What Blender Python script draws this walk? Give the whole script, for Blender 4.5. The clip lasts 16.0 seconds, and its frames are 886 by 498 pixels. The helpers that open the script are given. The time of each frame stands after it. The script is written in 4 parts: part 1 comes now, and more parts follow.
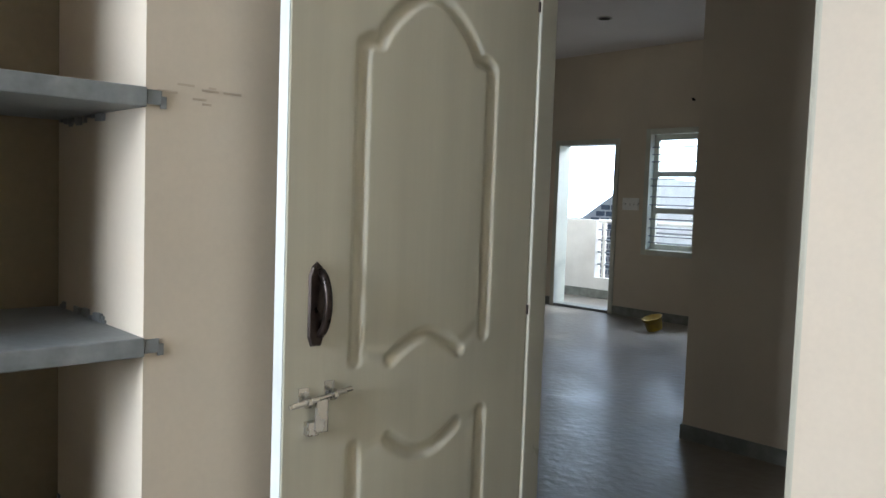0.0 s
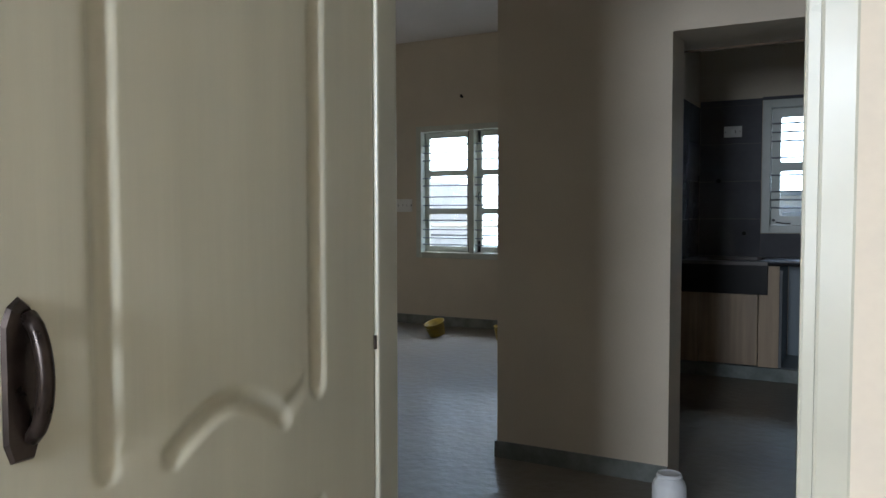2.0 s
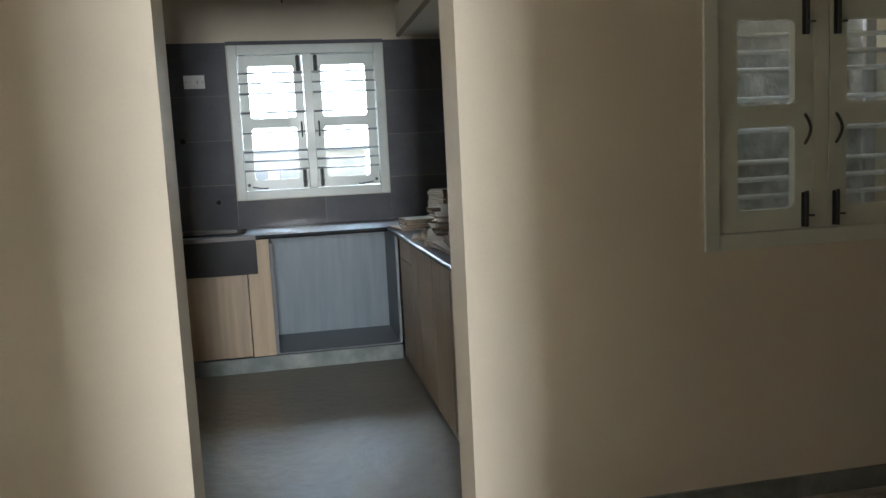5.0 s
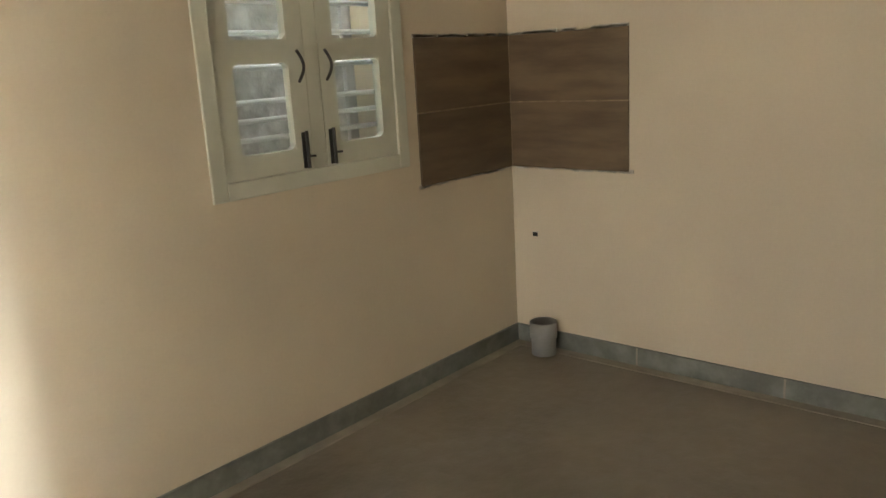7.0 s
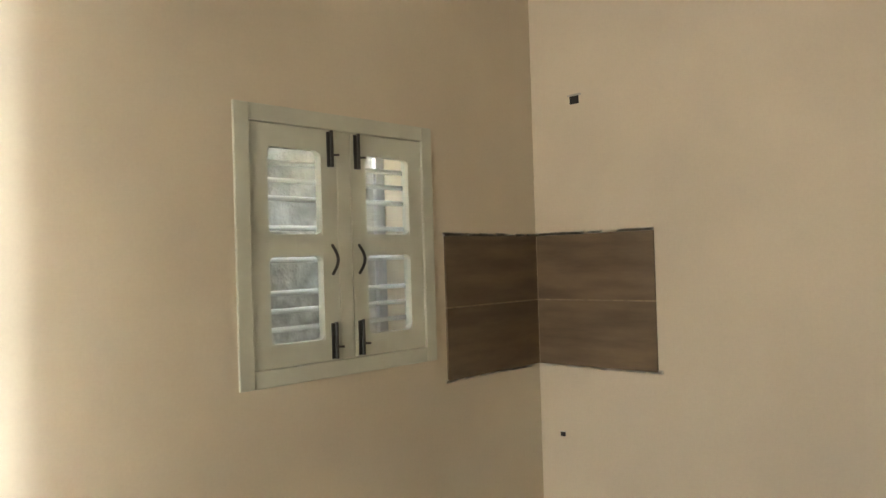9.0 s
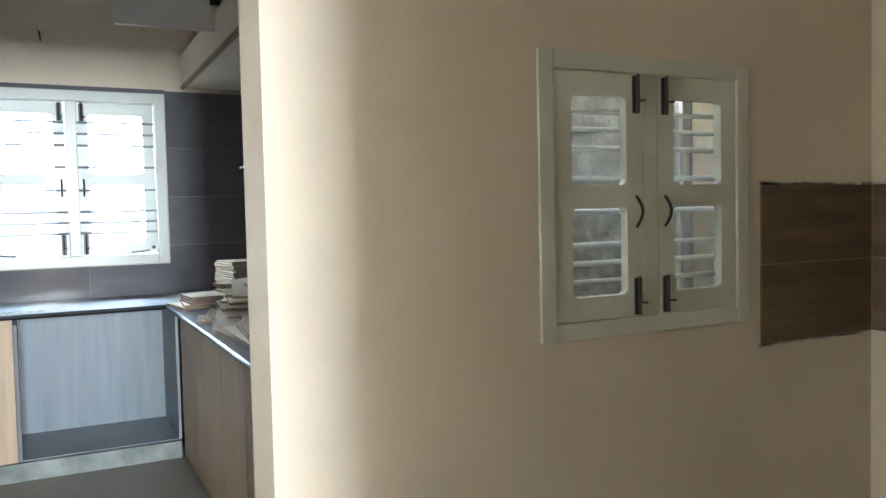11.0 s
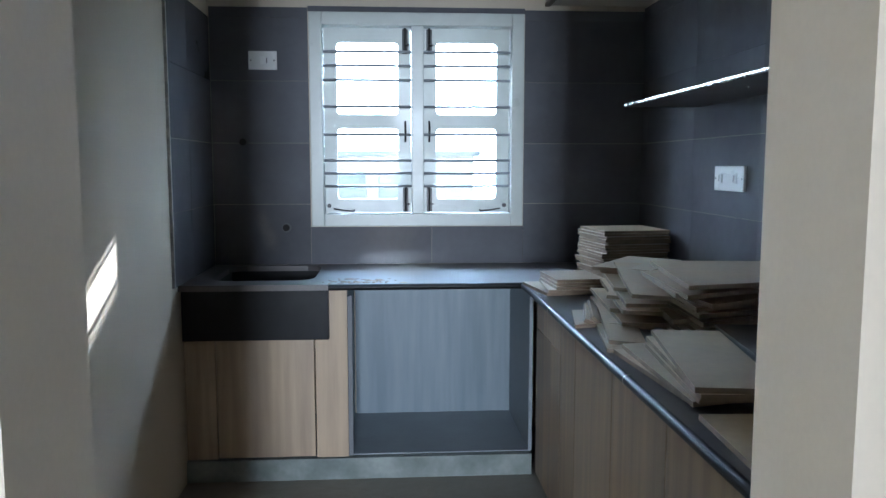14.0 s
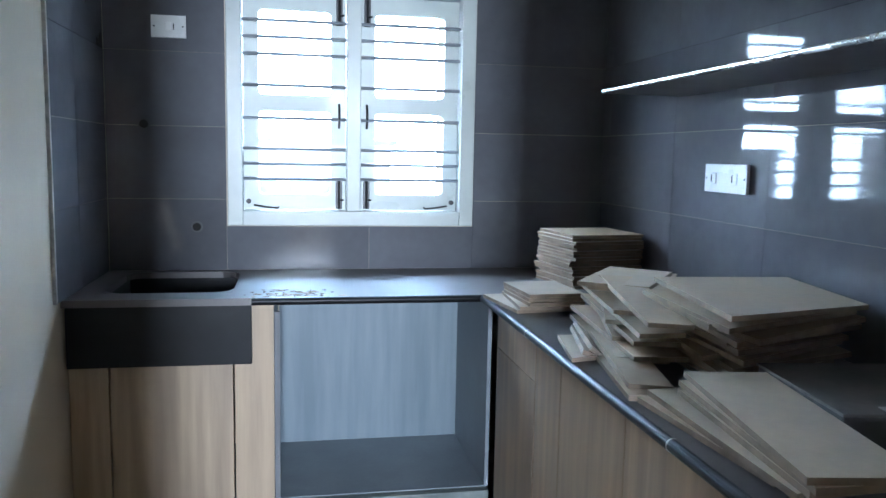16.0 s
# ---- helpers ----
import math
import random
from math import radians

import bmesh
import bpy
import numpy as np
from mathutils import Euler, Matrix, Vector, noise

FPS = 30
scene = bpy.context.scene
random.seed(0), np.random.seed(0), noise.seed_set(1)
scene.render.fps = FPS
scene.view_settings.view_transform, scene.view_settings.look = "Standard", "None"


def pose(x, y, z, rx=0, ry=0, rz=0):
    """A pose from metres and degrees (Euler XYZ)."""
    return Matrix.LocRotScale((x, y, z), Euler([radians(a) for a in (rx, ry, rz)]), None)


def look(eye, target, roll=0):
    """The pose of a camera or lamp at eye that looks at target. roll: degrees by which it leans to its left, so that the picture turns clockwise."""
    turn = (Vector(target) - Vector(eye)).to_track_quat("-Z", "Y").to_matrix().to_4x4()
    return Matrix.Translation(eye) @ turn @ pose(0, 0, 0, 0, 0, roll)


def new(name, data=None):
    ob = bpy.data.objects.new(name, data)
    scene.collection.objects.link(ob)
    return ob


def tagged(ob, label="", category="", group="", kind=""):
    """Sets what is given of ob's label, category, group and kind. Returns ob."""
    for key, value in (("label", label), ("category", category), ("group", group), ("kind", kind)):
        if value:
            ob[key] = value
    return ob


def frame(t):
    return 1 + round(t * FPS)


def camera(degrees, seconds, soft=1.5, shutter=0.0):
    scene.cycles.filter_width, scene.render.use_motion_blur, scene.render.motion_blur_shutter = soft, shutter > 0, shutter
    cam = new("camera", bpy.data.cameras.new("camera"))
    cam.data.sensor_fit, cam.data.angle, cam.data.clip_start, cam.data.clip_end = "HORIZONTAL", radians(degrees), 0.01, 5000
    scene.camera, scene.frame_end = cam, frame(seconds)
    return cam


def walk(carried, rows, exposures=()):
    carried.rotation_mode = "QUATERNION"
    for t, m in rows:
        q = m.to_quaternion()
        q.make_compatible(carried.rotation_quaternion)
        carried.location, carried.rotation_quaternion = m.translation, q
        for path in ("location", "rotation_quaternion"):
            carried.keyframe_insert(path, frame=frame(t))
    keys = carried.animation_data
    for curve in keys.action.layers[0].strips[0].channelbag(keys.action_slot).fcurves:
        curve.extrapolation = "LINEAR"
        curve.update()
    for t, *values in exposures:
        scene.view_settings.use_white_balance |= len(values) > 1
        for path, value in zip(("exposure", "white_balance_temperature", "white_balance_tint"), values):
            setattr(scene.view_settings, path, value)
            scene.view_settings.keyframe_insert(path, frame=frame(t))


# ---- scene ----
cam = camera(59.1, 16.0)
PATH = [
    (0, (1.283, -3.891, 1.27), (-0.171, -2.524, 1.143), 2.0),
    (0.5, (1.222, -3.857, 1.256), (-0.127, -2.383, 1.183), 0.2),
    (1, (1.096, -3.744, 1.252), (-0.216, -2.236, 1.191), -1.1),
    (1.5, (0.966, -3.629, 1.235), (-0.211, -2.013, 1.194), -0.8),
    (2, (0.753, -3.499, 1.224), (-0.216, -1.752, 1.128), -0.1),
    (2.2, (0.659, -3.434, 1.227), (-0.177, -1.621, 1.122), -0.1),
    (2.5, (0.572, -3.348, 1.223), (-0.053, -1.452, 1.09), -0.5),
    (3, (0.452, -3.159, 1.226), (0.001, -1.217, 1.064), -3.0),
    (5.3, (0.312, -2.319, 1.273), (0.803, -0.395, 1.033), -2.5),
    (5.5, (0.318, -2.27, 1.268), (0.896, -0.372, 1.016), -2.5),
    (6, (0.309, -2.162, 1.281), (1.291, -0.461, 0.901), -3.0),
    (6.5, (0.351, -2.106, 1.292), (1.584, -0.602, 0.821), -3.4),
    (7, (0.36, -2.066, 1.297), (1.821, -0.782, 0.832), -3.3),
    (7.5, (0.376, -2.071, 1.289), (1.983, -0.939, 0.92), -3.0),
    (8, (0.369, -2.08, 1.278), (2.03, -0.993, 1.032), -3.4),
    (8.2, (0.361, -2.079, 1.281), (1.999, -0.941, 1.125), -3.4),
    (10.5, (0.348, -2.027, 1.317), (1.456, -0.362, 1.302), -2.1),
    (11, (0.35, -1.977, 1.318), (1.246, -0.191, 1.227), -1.3),
    (11.5, (0.391, -1.851, 1.335), (1.006, 0.047, 1.196), -1.2),
    (12, (0.414, -1.703, 1.339), (0.781, 0.26, 1.226), -0.8),
    (12.5, (0.413, -1.523, 1.337), (0.636, 0.456, 1.161), 0.1),
    (13, (0.354, -1.269, 1.344), (0.551, 0.715, 1.173), 0.5),
    (13.5, (0.339, -1.049, 1.347), (0.542, 0.931, 1.149), 0.3),
    (14, (0.347, -0.778, 1.352), (0.479, 1.206, 1.139), 0.0),
    (14.5, (0.337, -0.614, 1.345), (0.427, 1.373, 1.135), 0.6),
    (15, (0.297, -0.429, 1.351), (0.461, 1.552, 1.137), 1.2),
    (15.5, (0.259, -0.311, 1.354), (0.529, 1.658, 1.134), 1.2),
    (16, (0.234, -0.267, 1.359), (0.605, 1.684, 1.122), 1.1),
]
EXPOSURES = [(0, -0.2, 5750, 10), (1.5, -0.15, 5750, 10), (3.0, 0.2, 6000, 10), (5.3, 1.8, 6400, 10), (6.0, 2.4, 6600, 10), (7.0, 3.1, 6800, 10), (8.0, 3.45, 6800, 10),
             (10.5, 3.1, 6250, 10), (11.0, 2.75, 6050, 10), (12.5, 1.9, 5550, 10), (14.0, 1.95, 5400, 10), (14.5, 2.35, 5300, 10), (16, 2.55, 5250, 10)]
walk(cam, [(t, look(eye, target, roll)) for t, eye, target, roll in PATH], EXPOSURES)

# ---- world, sun, large lights ----
SUN_DIR = Vector((-0.43, -1.0, -0.47)).normalized()
world = bpy.data.worlds.new("sky")
scene.world = world
world.use_nodes = True
sky = world.node_tree.nodes.new("ShaderNodeTexSky")
sky.sky_type = "NISHITA"
sky.sun_disc = False
sky.sun_elevation = radians(23.4)
sky.sun_rotation = radians(23.3)
sky.air_density, sky.dust_density = 1.0, 0.4
background = world.node_tree.nodes["Background"]
background.inputs["Strength"].default_value = 0.15
world.node_tree.links.new(sky.outputs["Color"], background.inputs["Color"])

sun_data = bpy.data.lights.new("sun", "SUN")
sun_data.energy, sun_data.angle, sun_data.color = 5.0, radians(0.5), (1.0, 0.94, 0.85)
sun = new("sun", sun_data)
sun.matrix_world = look((0, 0, 0), SUN_DIR)


def sky_lamp(name, eye, target, width, height, watts, colour=(0.80, 0.90, 1.0)):
    data = bpy.data.lights.new(name, "AREA")
    data.shape, data.size, data.size_y = "RECTANGLE", width, height
    data.energy, data.color = watts, colour
    lamp = new(name, data)
    lamp.matrix_world = look(eye, target)
    return lamp


sky_lamp("kitchen_window_skylight", (0.48, 4.7, 3.0), (0.35, 2.0, 0.7), 2.4, 1.2, 155, (0.60, 0.80, 1.0))
sky_lamp("living_room_skylight", (-3.7, 5.6, 3.5), (-3.2, 1.5, 0.2), 4.0, 1.4, 290, (0.84, 0.92, 1.0))
sky_lamp("bedroom_window_skylight", (0.30, -6.1, 1.60), (0.30, -3.0, 0.3), 0.70, 1.15, 130, (0.95, 0.98, 1.0))
# added fill lamp for the dining walls; no source is known there
sky_lamp("added_dining_fill", (-6.1, -1.72, 1.6), (3.0, -0.9, 1.2), 1.0, 1.25, 16, (1.0, 0.93, 0.82))
# added lamp, unseen, brightening the sheet and bars behind the shutters
sky_lamp("added_duct_fill", (2.4, 1.0, 3.4), (2.4, 0.9, 0), 1.2, 1.2, 42)

# ---- materials ----


def material(name, colour, rough=0.6, metal=0.0, vary=0.12, scale=3.0, fine=60.0, bump=0.15, bump_dist=0.002,
             second=None, stretch=(1, 1, 1), rough_vary=0.1, piece_vary=0.0, specular=0.5, contrast=(0.35, 0.65)):
    m = bpy.data.materials.new(name)
    m.use_nodes = True
    nt = m.node_tree
    bsdf = nt.nodes["Principled BSDF"]
    bsdf.inputs["Metallic"].default_value = metal
    bsdf.inputs["Specular IOR Level"].default_value = specular
    coord = nt.nodes.new("ShaderNodeTexCoord")
    mapping = nt.nodes.new("ShaderNodeMapping")
    mapping.inputs["Scale"].default_value = stretch
    nt.links.new(coord.outputs["Object"], mapping.inputs["Vector"])
    info = nt.nodes.new("ShaderNodeObjectInfo")
    shift = nt.nodes.new("ShaderNodeVectorMath")
    shift.operation = "MULTIPLY_ADD"
    comb = nt.nodes.new("ShaderNodeCombineXYZ")
    for k in range(3):
        nt.links.new(info.outputs["Random"], comb.inputs[k])
    nt.links.new(comb.outputs[0], shift.inputs[0])
    shift.inputs[1].default_value = (7.3, 5.1, 9.7)
    nt.links.new(mapping.outputs[0], shift.inputs[2])
    big = nt.nodes.new("ShaderNodeTexNoise")
    big.inputs["Scale"].default_value, big.inputs["Detail"].default_value = scale, 5
    small = nt.nodes.new("ShaderNodeTexNoise")
    small.inputs["Scale"].default_value, small.inputs["Detail"].default_value = fine, 3
    for n in (big, small):
        nt.links.new(shift.outputs[0], n.inputs["Vector"])
    ramp = nt.nodes.new("ShaderNodeValToRGB")
    low = second if second else tuple(c * (1 - 2 * vary) for c in colour)
    high = colour if second else tuple(min(1, c * (1 + vary)) for c in colour)
    ramp.color_ramp.elements[0].position, ramp.color_ramp.elements[0].color = contrast[0], (*low, 1)
    ramp.color_ramp.elements[1].position, ramp.color_ramp.elements[1].color = contrast[1], (*high, 1)
    nt.links.new(big.outputs["Fac"], ramp.inputs["Fac"])
    fleck = nt.nodes.new("ShaderNodeMapRange")
    fleck.inputs["To Min"].default_value, fleck.inputs["To Max"].default_value = 1 - vary, 1 + vary
    nt.links.new(small.outputs["Fac"], fleck.inputs["Value"])
    tint = nt.nodes.new("ShaderNodeMapRange")
    tint.inputs["To Min"].default_value, tint.inputs["To Max"].default_value = 1 - piece_vary, 1 + piece_vary
    nt.links.new(info.outputs["Random"], tint.inputs["Value"])
    times = nt.nodes.new("ShaderNodeMath")
    times.operation = "MULTIPLY"
    nt.links.new(fleck.outputs[0], times.inputs[0])
    nt.links.new(tint.outputs[0], times.inputs[1])
    mix = nt.nodes.new("ShaderNodeVectorMath")
    mix.operation = "SCALE"
    nt.links.new(ramp.outputs["Color"], mix.inputs[0])
    nt.links.new(times.outputs[0], mix.inputs["Scale"])
    nt.links.new(mix.outputs[0], bsdf.inputs["Base Color"])
    gloss = nt.nodes.new("ShaderNodeMapRange")
    gloss.inputs["From Min"].default_value, gloss.inputs["From Max"].default_value = 0.3, 0.7
    gloss.inputs["To Min"].default_value = max(0.02, rough - rough_vary)
    gloss.inputs["To Max"].default_value = min(1, rough + rough_vary)
    nt.links.new(big.outputs["Fac"], gloss.inputs["Value"])
    nt.links.new(gloss.outputs[0], bsdf.inputs["Roughness"])
    if bump:
        b = nt.nodes.new("ShaderNodeBump")
        b.inputs["Strength"].default_value, b.inputs["Distance"].default_value = bump, bump_dist
        nt.links.new(small.outputs["Fac"], b.inputs["Height"])
        nt.links.new(b.outputs[0], bsdf.inputs["Normal"])
    return m


PAINT = material("cream_wall_paint", (0.64, 0.565, 0.45), 0.75, vary=0.04, scale=1.3, fine=90, bump=0.12)
CEILING = material("ceiling_paint", (0.74, 0.70, 0.68), 0.85, vary=0.03, scale=1.0)
# bare plaster tone, darkened to carry the shade inside the niche
BARE_SHADED = material("bare_olive_plaster_shaded", (0.22, 0.185, 0.12), 0.85, vary=0.1, scale=3)
CEMENT = material("dusty_cement_floor", (0.27, 0.24, 0.195), 0.365, vary=0.13, scale=1.9, fine=17, bump=0.5, bump_dist=0.010,
                  second=(0.155, 0.14, 0.118), rough_vary=0.07, specular=0.5, contrast=(0.27, 0.73))
CEMENT_PALE = material("pale_cement_screed", (0.36, 0.33, 0.285), 0.7, vary=0.12, scale=5, fine=30, bump=0.4)
SMEAR = material("faint_brown_smear", (0.47, 0.40, 0.305), 0.8, vary=0.1, scale=20)
SKIRT = material("grey_green_skirting", (0.20, 0.215, 0.20), 0.45, vary=0.15, scale=9)
STONE = material("green_grey_stone_ledge", (0.27, 0.30, 0.28), 0.6, vary=0.25, scale=6, fine=40, second=(0.13, 0.155, 0.145))
FRAME = material("pale_sage_enamel", (0.56, 0.575, 0.50), 0.4, vary=0.04, scale=4, fine=25, bump=0.1)
WHITE_FRAME = material("white_enamel", (0.52, 0.56, 0.52), 0.35, vary=0.04, scale=4, fine=25, bump=0.08)
LEAF = material("embossed_cream_door_skin", (0.57, 0.55, 0.435), 0.42, vary=0.03, scale=2, fine=14, bump=0.28, bump_dist=0.0012,
                stretch=(6, 6, 0.35), rough_vary=0.05)
LEAF_EDGE = material("primed_door_edge", (0.72, 0.76, 0.74), 0.5, vary=0.05)
BLACK = material("black_powder_coat", (0.018, 0.016, 0.015), 0.4, vary=0.1)
BRONZE = material("dark_bronze", (0.035, 0.024, 0.019), 0.32, metal=0.6, vary=0.2, scale=30)
CHROME = material("brushed_steel", (0.62, 0.60, 0.56), 0.25, metal=1.0, vary=0.08, scale=20)
GRILLE = material("grey_grille_steel", (0.30, 0.32, 0.34), 0.4, metal=0.5, vary=0.05)
WHITE_BAR = material("white_grille_paint", (0.85, 0.85, 0.83), 0.45, vary=0.05)
DOOR_FRAME = material("olive_cream_enamel", (0.50, 0.485, 0.39), 0.35, vary=0.04, scale=4, fine=25, bump=0.1)
TILE = material("glossy_grey_wall_tile", (0.150, 0.152, 0.165), 0.04, vary=0.10, scale=2.0, fine=25, bump=0.04,
                second=(0.112, 0.112, 0.122), rough_vary=0.02, piece_vary=0.07, specular=0.25)
GROUT = material("dark_grout", (0.13, 0.13, 0.135), 0.8, vary=0.1)
GRANITE = material("dusty_granite", (0.12, 0.10, 0.088), 0.40, vary=0.14, scale=5, fine=70, bump=0.03, second=(0.065, 0.06, 0.06),
                   rough_vary=0.04, contrast=(0.2, 0.8))
BLACK_STONE = material("black_granite", (0.009, 0.009, 0.010), 0.37, vary=0.08, scale=10, fine=60, bump=0.02, specular=0.17, rough_vary=0.03)
LAMINATE = material("oak_laminate", (0.44, 0.335, 0.225), 0.5, vary=0.06, scale=2.4, fine=22, bump=0.05,
                    second=(0.30, 0.225, 0.155), stretch=(9, 9, 0.55), piece_vary=0.06)
DUSTY_PANEL = material("dusty_blue_grey_board", (0.21, 0.255, 0.285), 0.45, vary=0.06, scale=2.2, second=(0.15, 0.19, 0.22), stretch=(8, 8, 0.6))
BAY_FLOOR = material("pale_grey_stone", (0.26, 0.29, 0.315), 0.5, vary=0.08, scale=5)
CASE_TOP = material("dusty_carton_top", (0.19, 0.175, 0.155), 0.7, vary=0.15, scale=7, second=(0.10, 0.095, 0.09))
GREY_BOARD = material("grey_board", (0.16, 0.165, 0.175), 0.6, vary=0.1, scale=5)
BOARD = material("beige_tile_offcut", (0.52, 0.405, 0.275), 0.55, vary=0.09, scale=6, fine=50, piece_vary=0.10, second=(0.44, 0.355, 0.25))
BOARD_PALE = material("pale_tile_offcut", (0.56, 0.465, 0.345), 0.5, vary=0.07, scale=5, fine=50, piece_vary=0.08)
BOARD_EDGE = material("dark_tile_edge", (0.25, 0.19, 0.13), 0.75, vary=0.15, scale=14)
WOOD_TILE = material("brown_wood_look_tile", (0.165, 0.115, 0.068), 0.5, vary=0.08, scale=2.2, fine=18, bump=0.1,
                     second=(0.092, 0.063, 0.037), stretch=(1.2, 1.2, 7), piece_vary=0.08)
JOINT = material("brown_grout", (0.27, 0.20, 0.13), 0.8, vary=0.15, scale=30)
RESIDUE = material("dried_brown_cement", (0.24, 0.165, 0.105), 0.85, vary=0.25, scale=40)
PLASTER = material("white_plaster", (0.55, 0.52, 0.47), 0.85, vary=0.15, scale=15)
SHELF_STONE = material("grey_kadappa_shelf", (0.25, 0.27, 0.275), 0.5, vary=0.2, scale=9, second=(0.16, 0.175, 0.18))
PVC = material("grey_pvc", (0.34, 0.34, 0.33), 0.5, vary=0.10)
SWITCH = material("white_switch_plastic", (0.80, 0.80, 0.77), 0.3, vary=0.02)
DARK = material("dark_hole", (0.02, 0.018, 0.016), 0.9, vary=0.2)
YELLOW = material("dusty_yellow_plastic", (0.42, 0.30, 0.04), 0.5, vary=0.12, scale=12)
JAR = material("white_jar_plastic", (0.72, 0.73, 0.74), 0.35, vary=0.04)
JAR_BLUE = material("printed_blue", (0.10, 0.18, 0.42), 0.4, vary=0.08)
JAR_RED = material("printed_red", (0.45, 0.10, 0.05), 0.4, vary=0.08)
LOFT_BOARD = material("white_loft_board", (0.66, 0.655, 0.66), 0.5, vary=0.05, scale=3)
LOFT_EDGE = material("brown_edge_band", (0.24, 0.16, 0.10), 0.6, vary=0.15)
HOUSE_WHITE = material("white_house_paint", (0.74, 0.74, 0.73), 0.8, vary=0.05)
HOUSE_GREY = material("grey_house_block", (0.16, 0.18, 0.22), 0.8, vary=0.1, piece_vary=0.12)
HOUSE_PALE = material("pale_window_shutters", (0.45, 0.49, 0.53), 0.6, vary=0.06)
HOUSE_YELLOW = material("yellow_house_paint", (0.62, 0.45, 0.14), 0.8, vary=0.06)
EARTH = material("dry_ground", (0.26, 0.22, 0.17), 0.95, vary=0.2, scale=0.4, fine=6)
FOIL = material("crumpled_clear_film", (0.62, 0.61, 0.59), 0.25, vary=0.15, scale=9, fine=12, bump=1.0, bump_dist=0.02, rough_vary=0.1)

GLASS = bpy.data.materials.new("clear_glass")
GLASS.use_nodes = True
_g = GLASS.node_tree.nodes["Principled BSDF"]
_g.inputs["Base Color"].default_value = (0.95, 0.98, 0.98, 1)
_g.inputs["Roughness"].default_value = 0.0
_g.inputs["IOR"].default_value = 1.1
_g.inputs["Transmission Weight"].default_value = 1.0

# ---- building helpers ----


def box(bm, x0, x1, y0, y1, z0, z1, bevel=0.0):
    m = Matrix.LocRotScale(((x0 + x1) / 2, (y0 + y1) / 2, (z0 + z1) / 2), None, (abs(x1 - x0), abs(y1 - y0), abs(z1 - z0)))
    r = bmesh.ops.create_cube(bm, size=1.0, matrix=m)
    if bevel:
        edges = list({e for v in r["verts"] for e in v.link_edges})
        bmesh.ops.bevel(bm, geom=edges, offset=bevel, segments=2, affect="EDGES", profile=0.6)
    return bm


def boxes(*rows, bevel=0.0):
    bm = bmesh.new()
    for r in rows:
        box(bm, *r, bevel=bevel)
    return bm


def tube(bm, a, b, radius, segments=14, radius2=None):
    a, b = Vector(a), Vector(b)
    turn = (b - a).to_track_quat("Z", "Y").to_matrix().to_4x4()
    bmesh.ops.create_cone(bm, cap_ends=True, segments=segments, radius1=radius, radius2=radius if radius2 is None else radius2,
                          depth=(b - a).length, matrix=Matrix.Translation((a + b) / 2) @ turn)
    return bm


def lathe(profile, centre, segments=28):
    """A turned solid round the upright axis; profile rows are radius, height."""
    bm = bmesh.new()
    rings = []
    for r, z in profile:
        rings.append([bm.verts.new((centre[0] + r * math.cos(2 * math.pi * k / segments),
                                    centre[1] + r * math.sin(2 * math.pi * k / segments), centre[2] + z)) for k in range(segments)])
    for a, b in zip(rings, rings[1:]):
        for k in range(segments):
            bm.faces.new((a[k], a[(k + 1) % segments], b[(k + 1) % segments], b[k]))
    bm.faces.new(rings[0][::-1])
    bm.faces.new(rings[-1])
    for f in bm.faces:
        f.smooth = len(f.verts) == 4
    return bm


def sweep(points, radius, segments=10):
    """A round rod along points."""
    bm = bmesh.new()
    pts = [Vector(p) for p in points]
    rings = []
    for i, p in enumerate(pts):
        d = (pts[min(i + 1, len(pts) - 1)] - pts[max(i - 1, 0)]).normalized()
        side = d.cross(Vector((0.31, 0.87, 0.12))).normalized()
        up = side.cross(d).normalized()
        rings.append([bm.verts.new(p + radius * (math.cos(2 * math.pi * k / segments) * side + math.sin(2 * math.pi * k / segments) * up))
                      for k in range(segments)])
    for a, b in zip(rings, rings[1:]):
        for k in range(segments):
            f = bm.faces.new((a[k], a[(k + 1) % segments], b[(k + 1) % segments], b[k]))
            f.smooth = True
    bm.faces.new(rings[0][::-1])
    bm.faces.new(rings[-1])
    return bm


def mesh_of(name, bm, mat):
    bmesh.ops.recalc_face_normals(bm, faces=bm.faces)
    me = bpy.data.meshes.new(name)
    bm.to_mesh(me)
    bm.free()
    me.materials.append(mat)
    return me


def part(name, bm, mat, parent, label=""):
    ob = new(name, mesh_of(name, bm, mat))
    if parent is not None:
        ob.parent = parent
        ob.matrix_parent_inverse = parent.matrix_world.inverted()
    if label:
        ob["label"] = label
    return ob


def thing(name, bm, mat, label, category, group="", kind=""):
    return tagged(part(name, bm, mat, None), label, category, group, kind)


def base(name, place, label, category, group="", kind=""):
    ob = new(name)
    ob.matrix_world = Matrix.Translation(place)
    ob.empty_display_size = 0.05
    return tagged(ob, label, category, group, kind)


def structure(name, bm, mat, label, category):
    return thing(name, bm, mat, label, category, kind="structure")


def wall_rows(a0, a1, z0, z1, openings):
    """Rectangles (a, a, z, z) that fill a wall but for its openings (a0, a1, z0, z1)."""
    rows, at = [], a0
    for o in sorted(openings):
        if o[0] > at:
            rows.append((at, o[0], z0, z1))
        if o[2] > z0:
            rows.append((o[0], o[1], z0, o[2]))
        if o[3] < z1:
            rows.append((o[0], o[1], o[3], z1))
        at = o[1]
    if at < a1:
        rows.append((at, a1, z0, z1))
    return rows


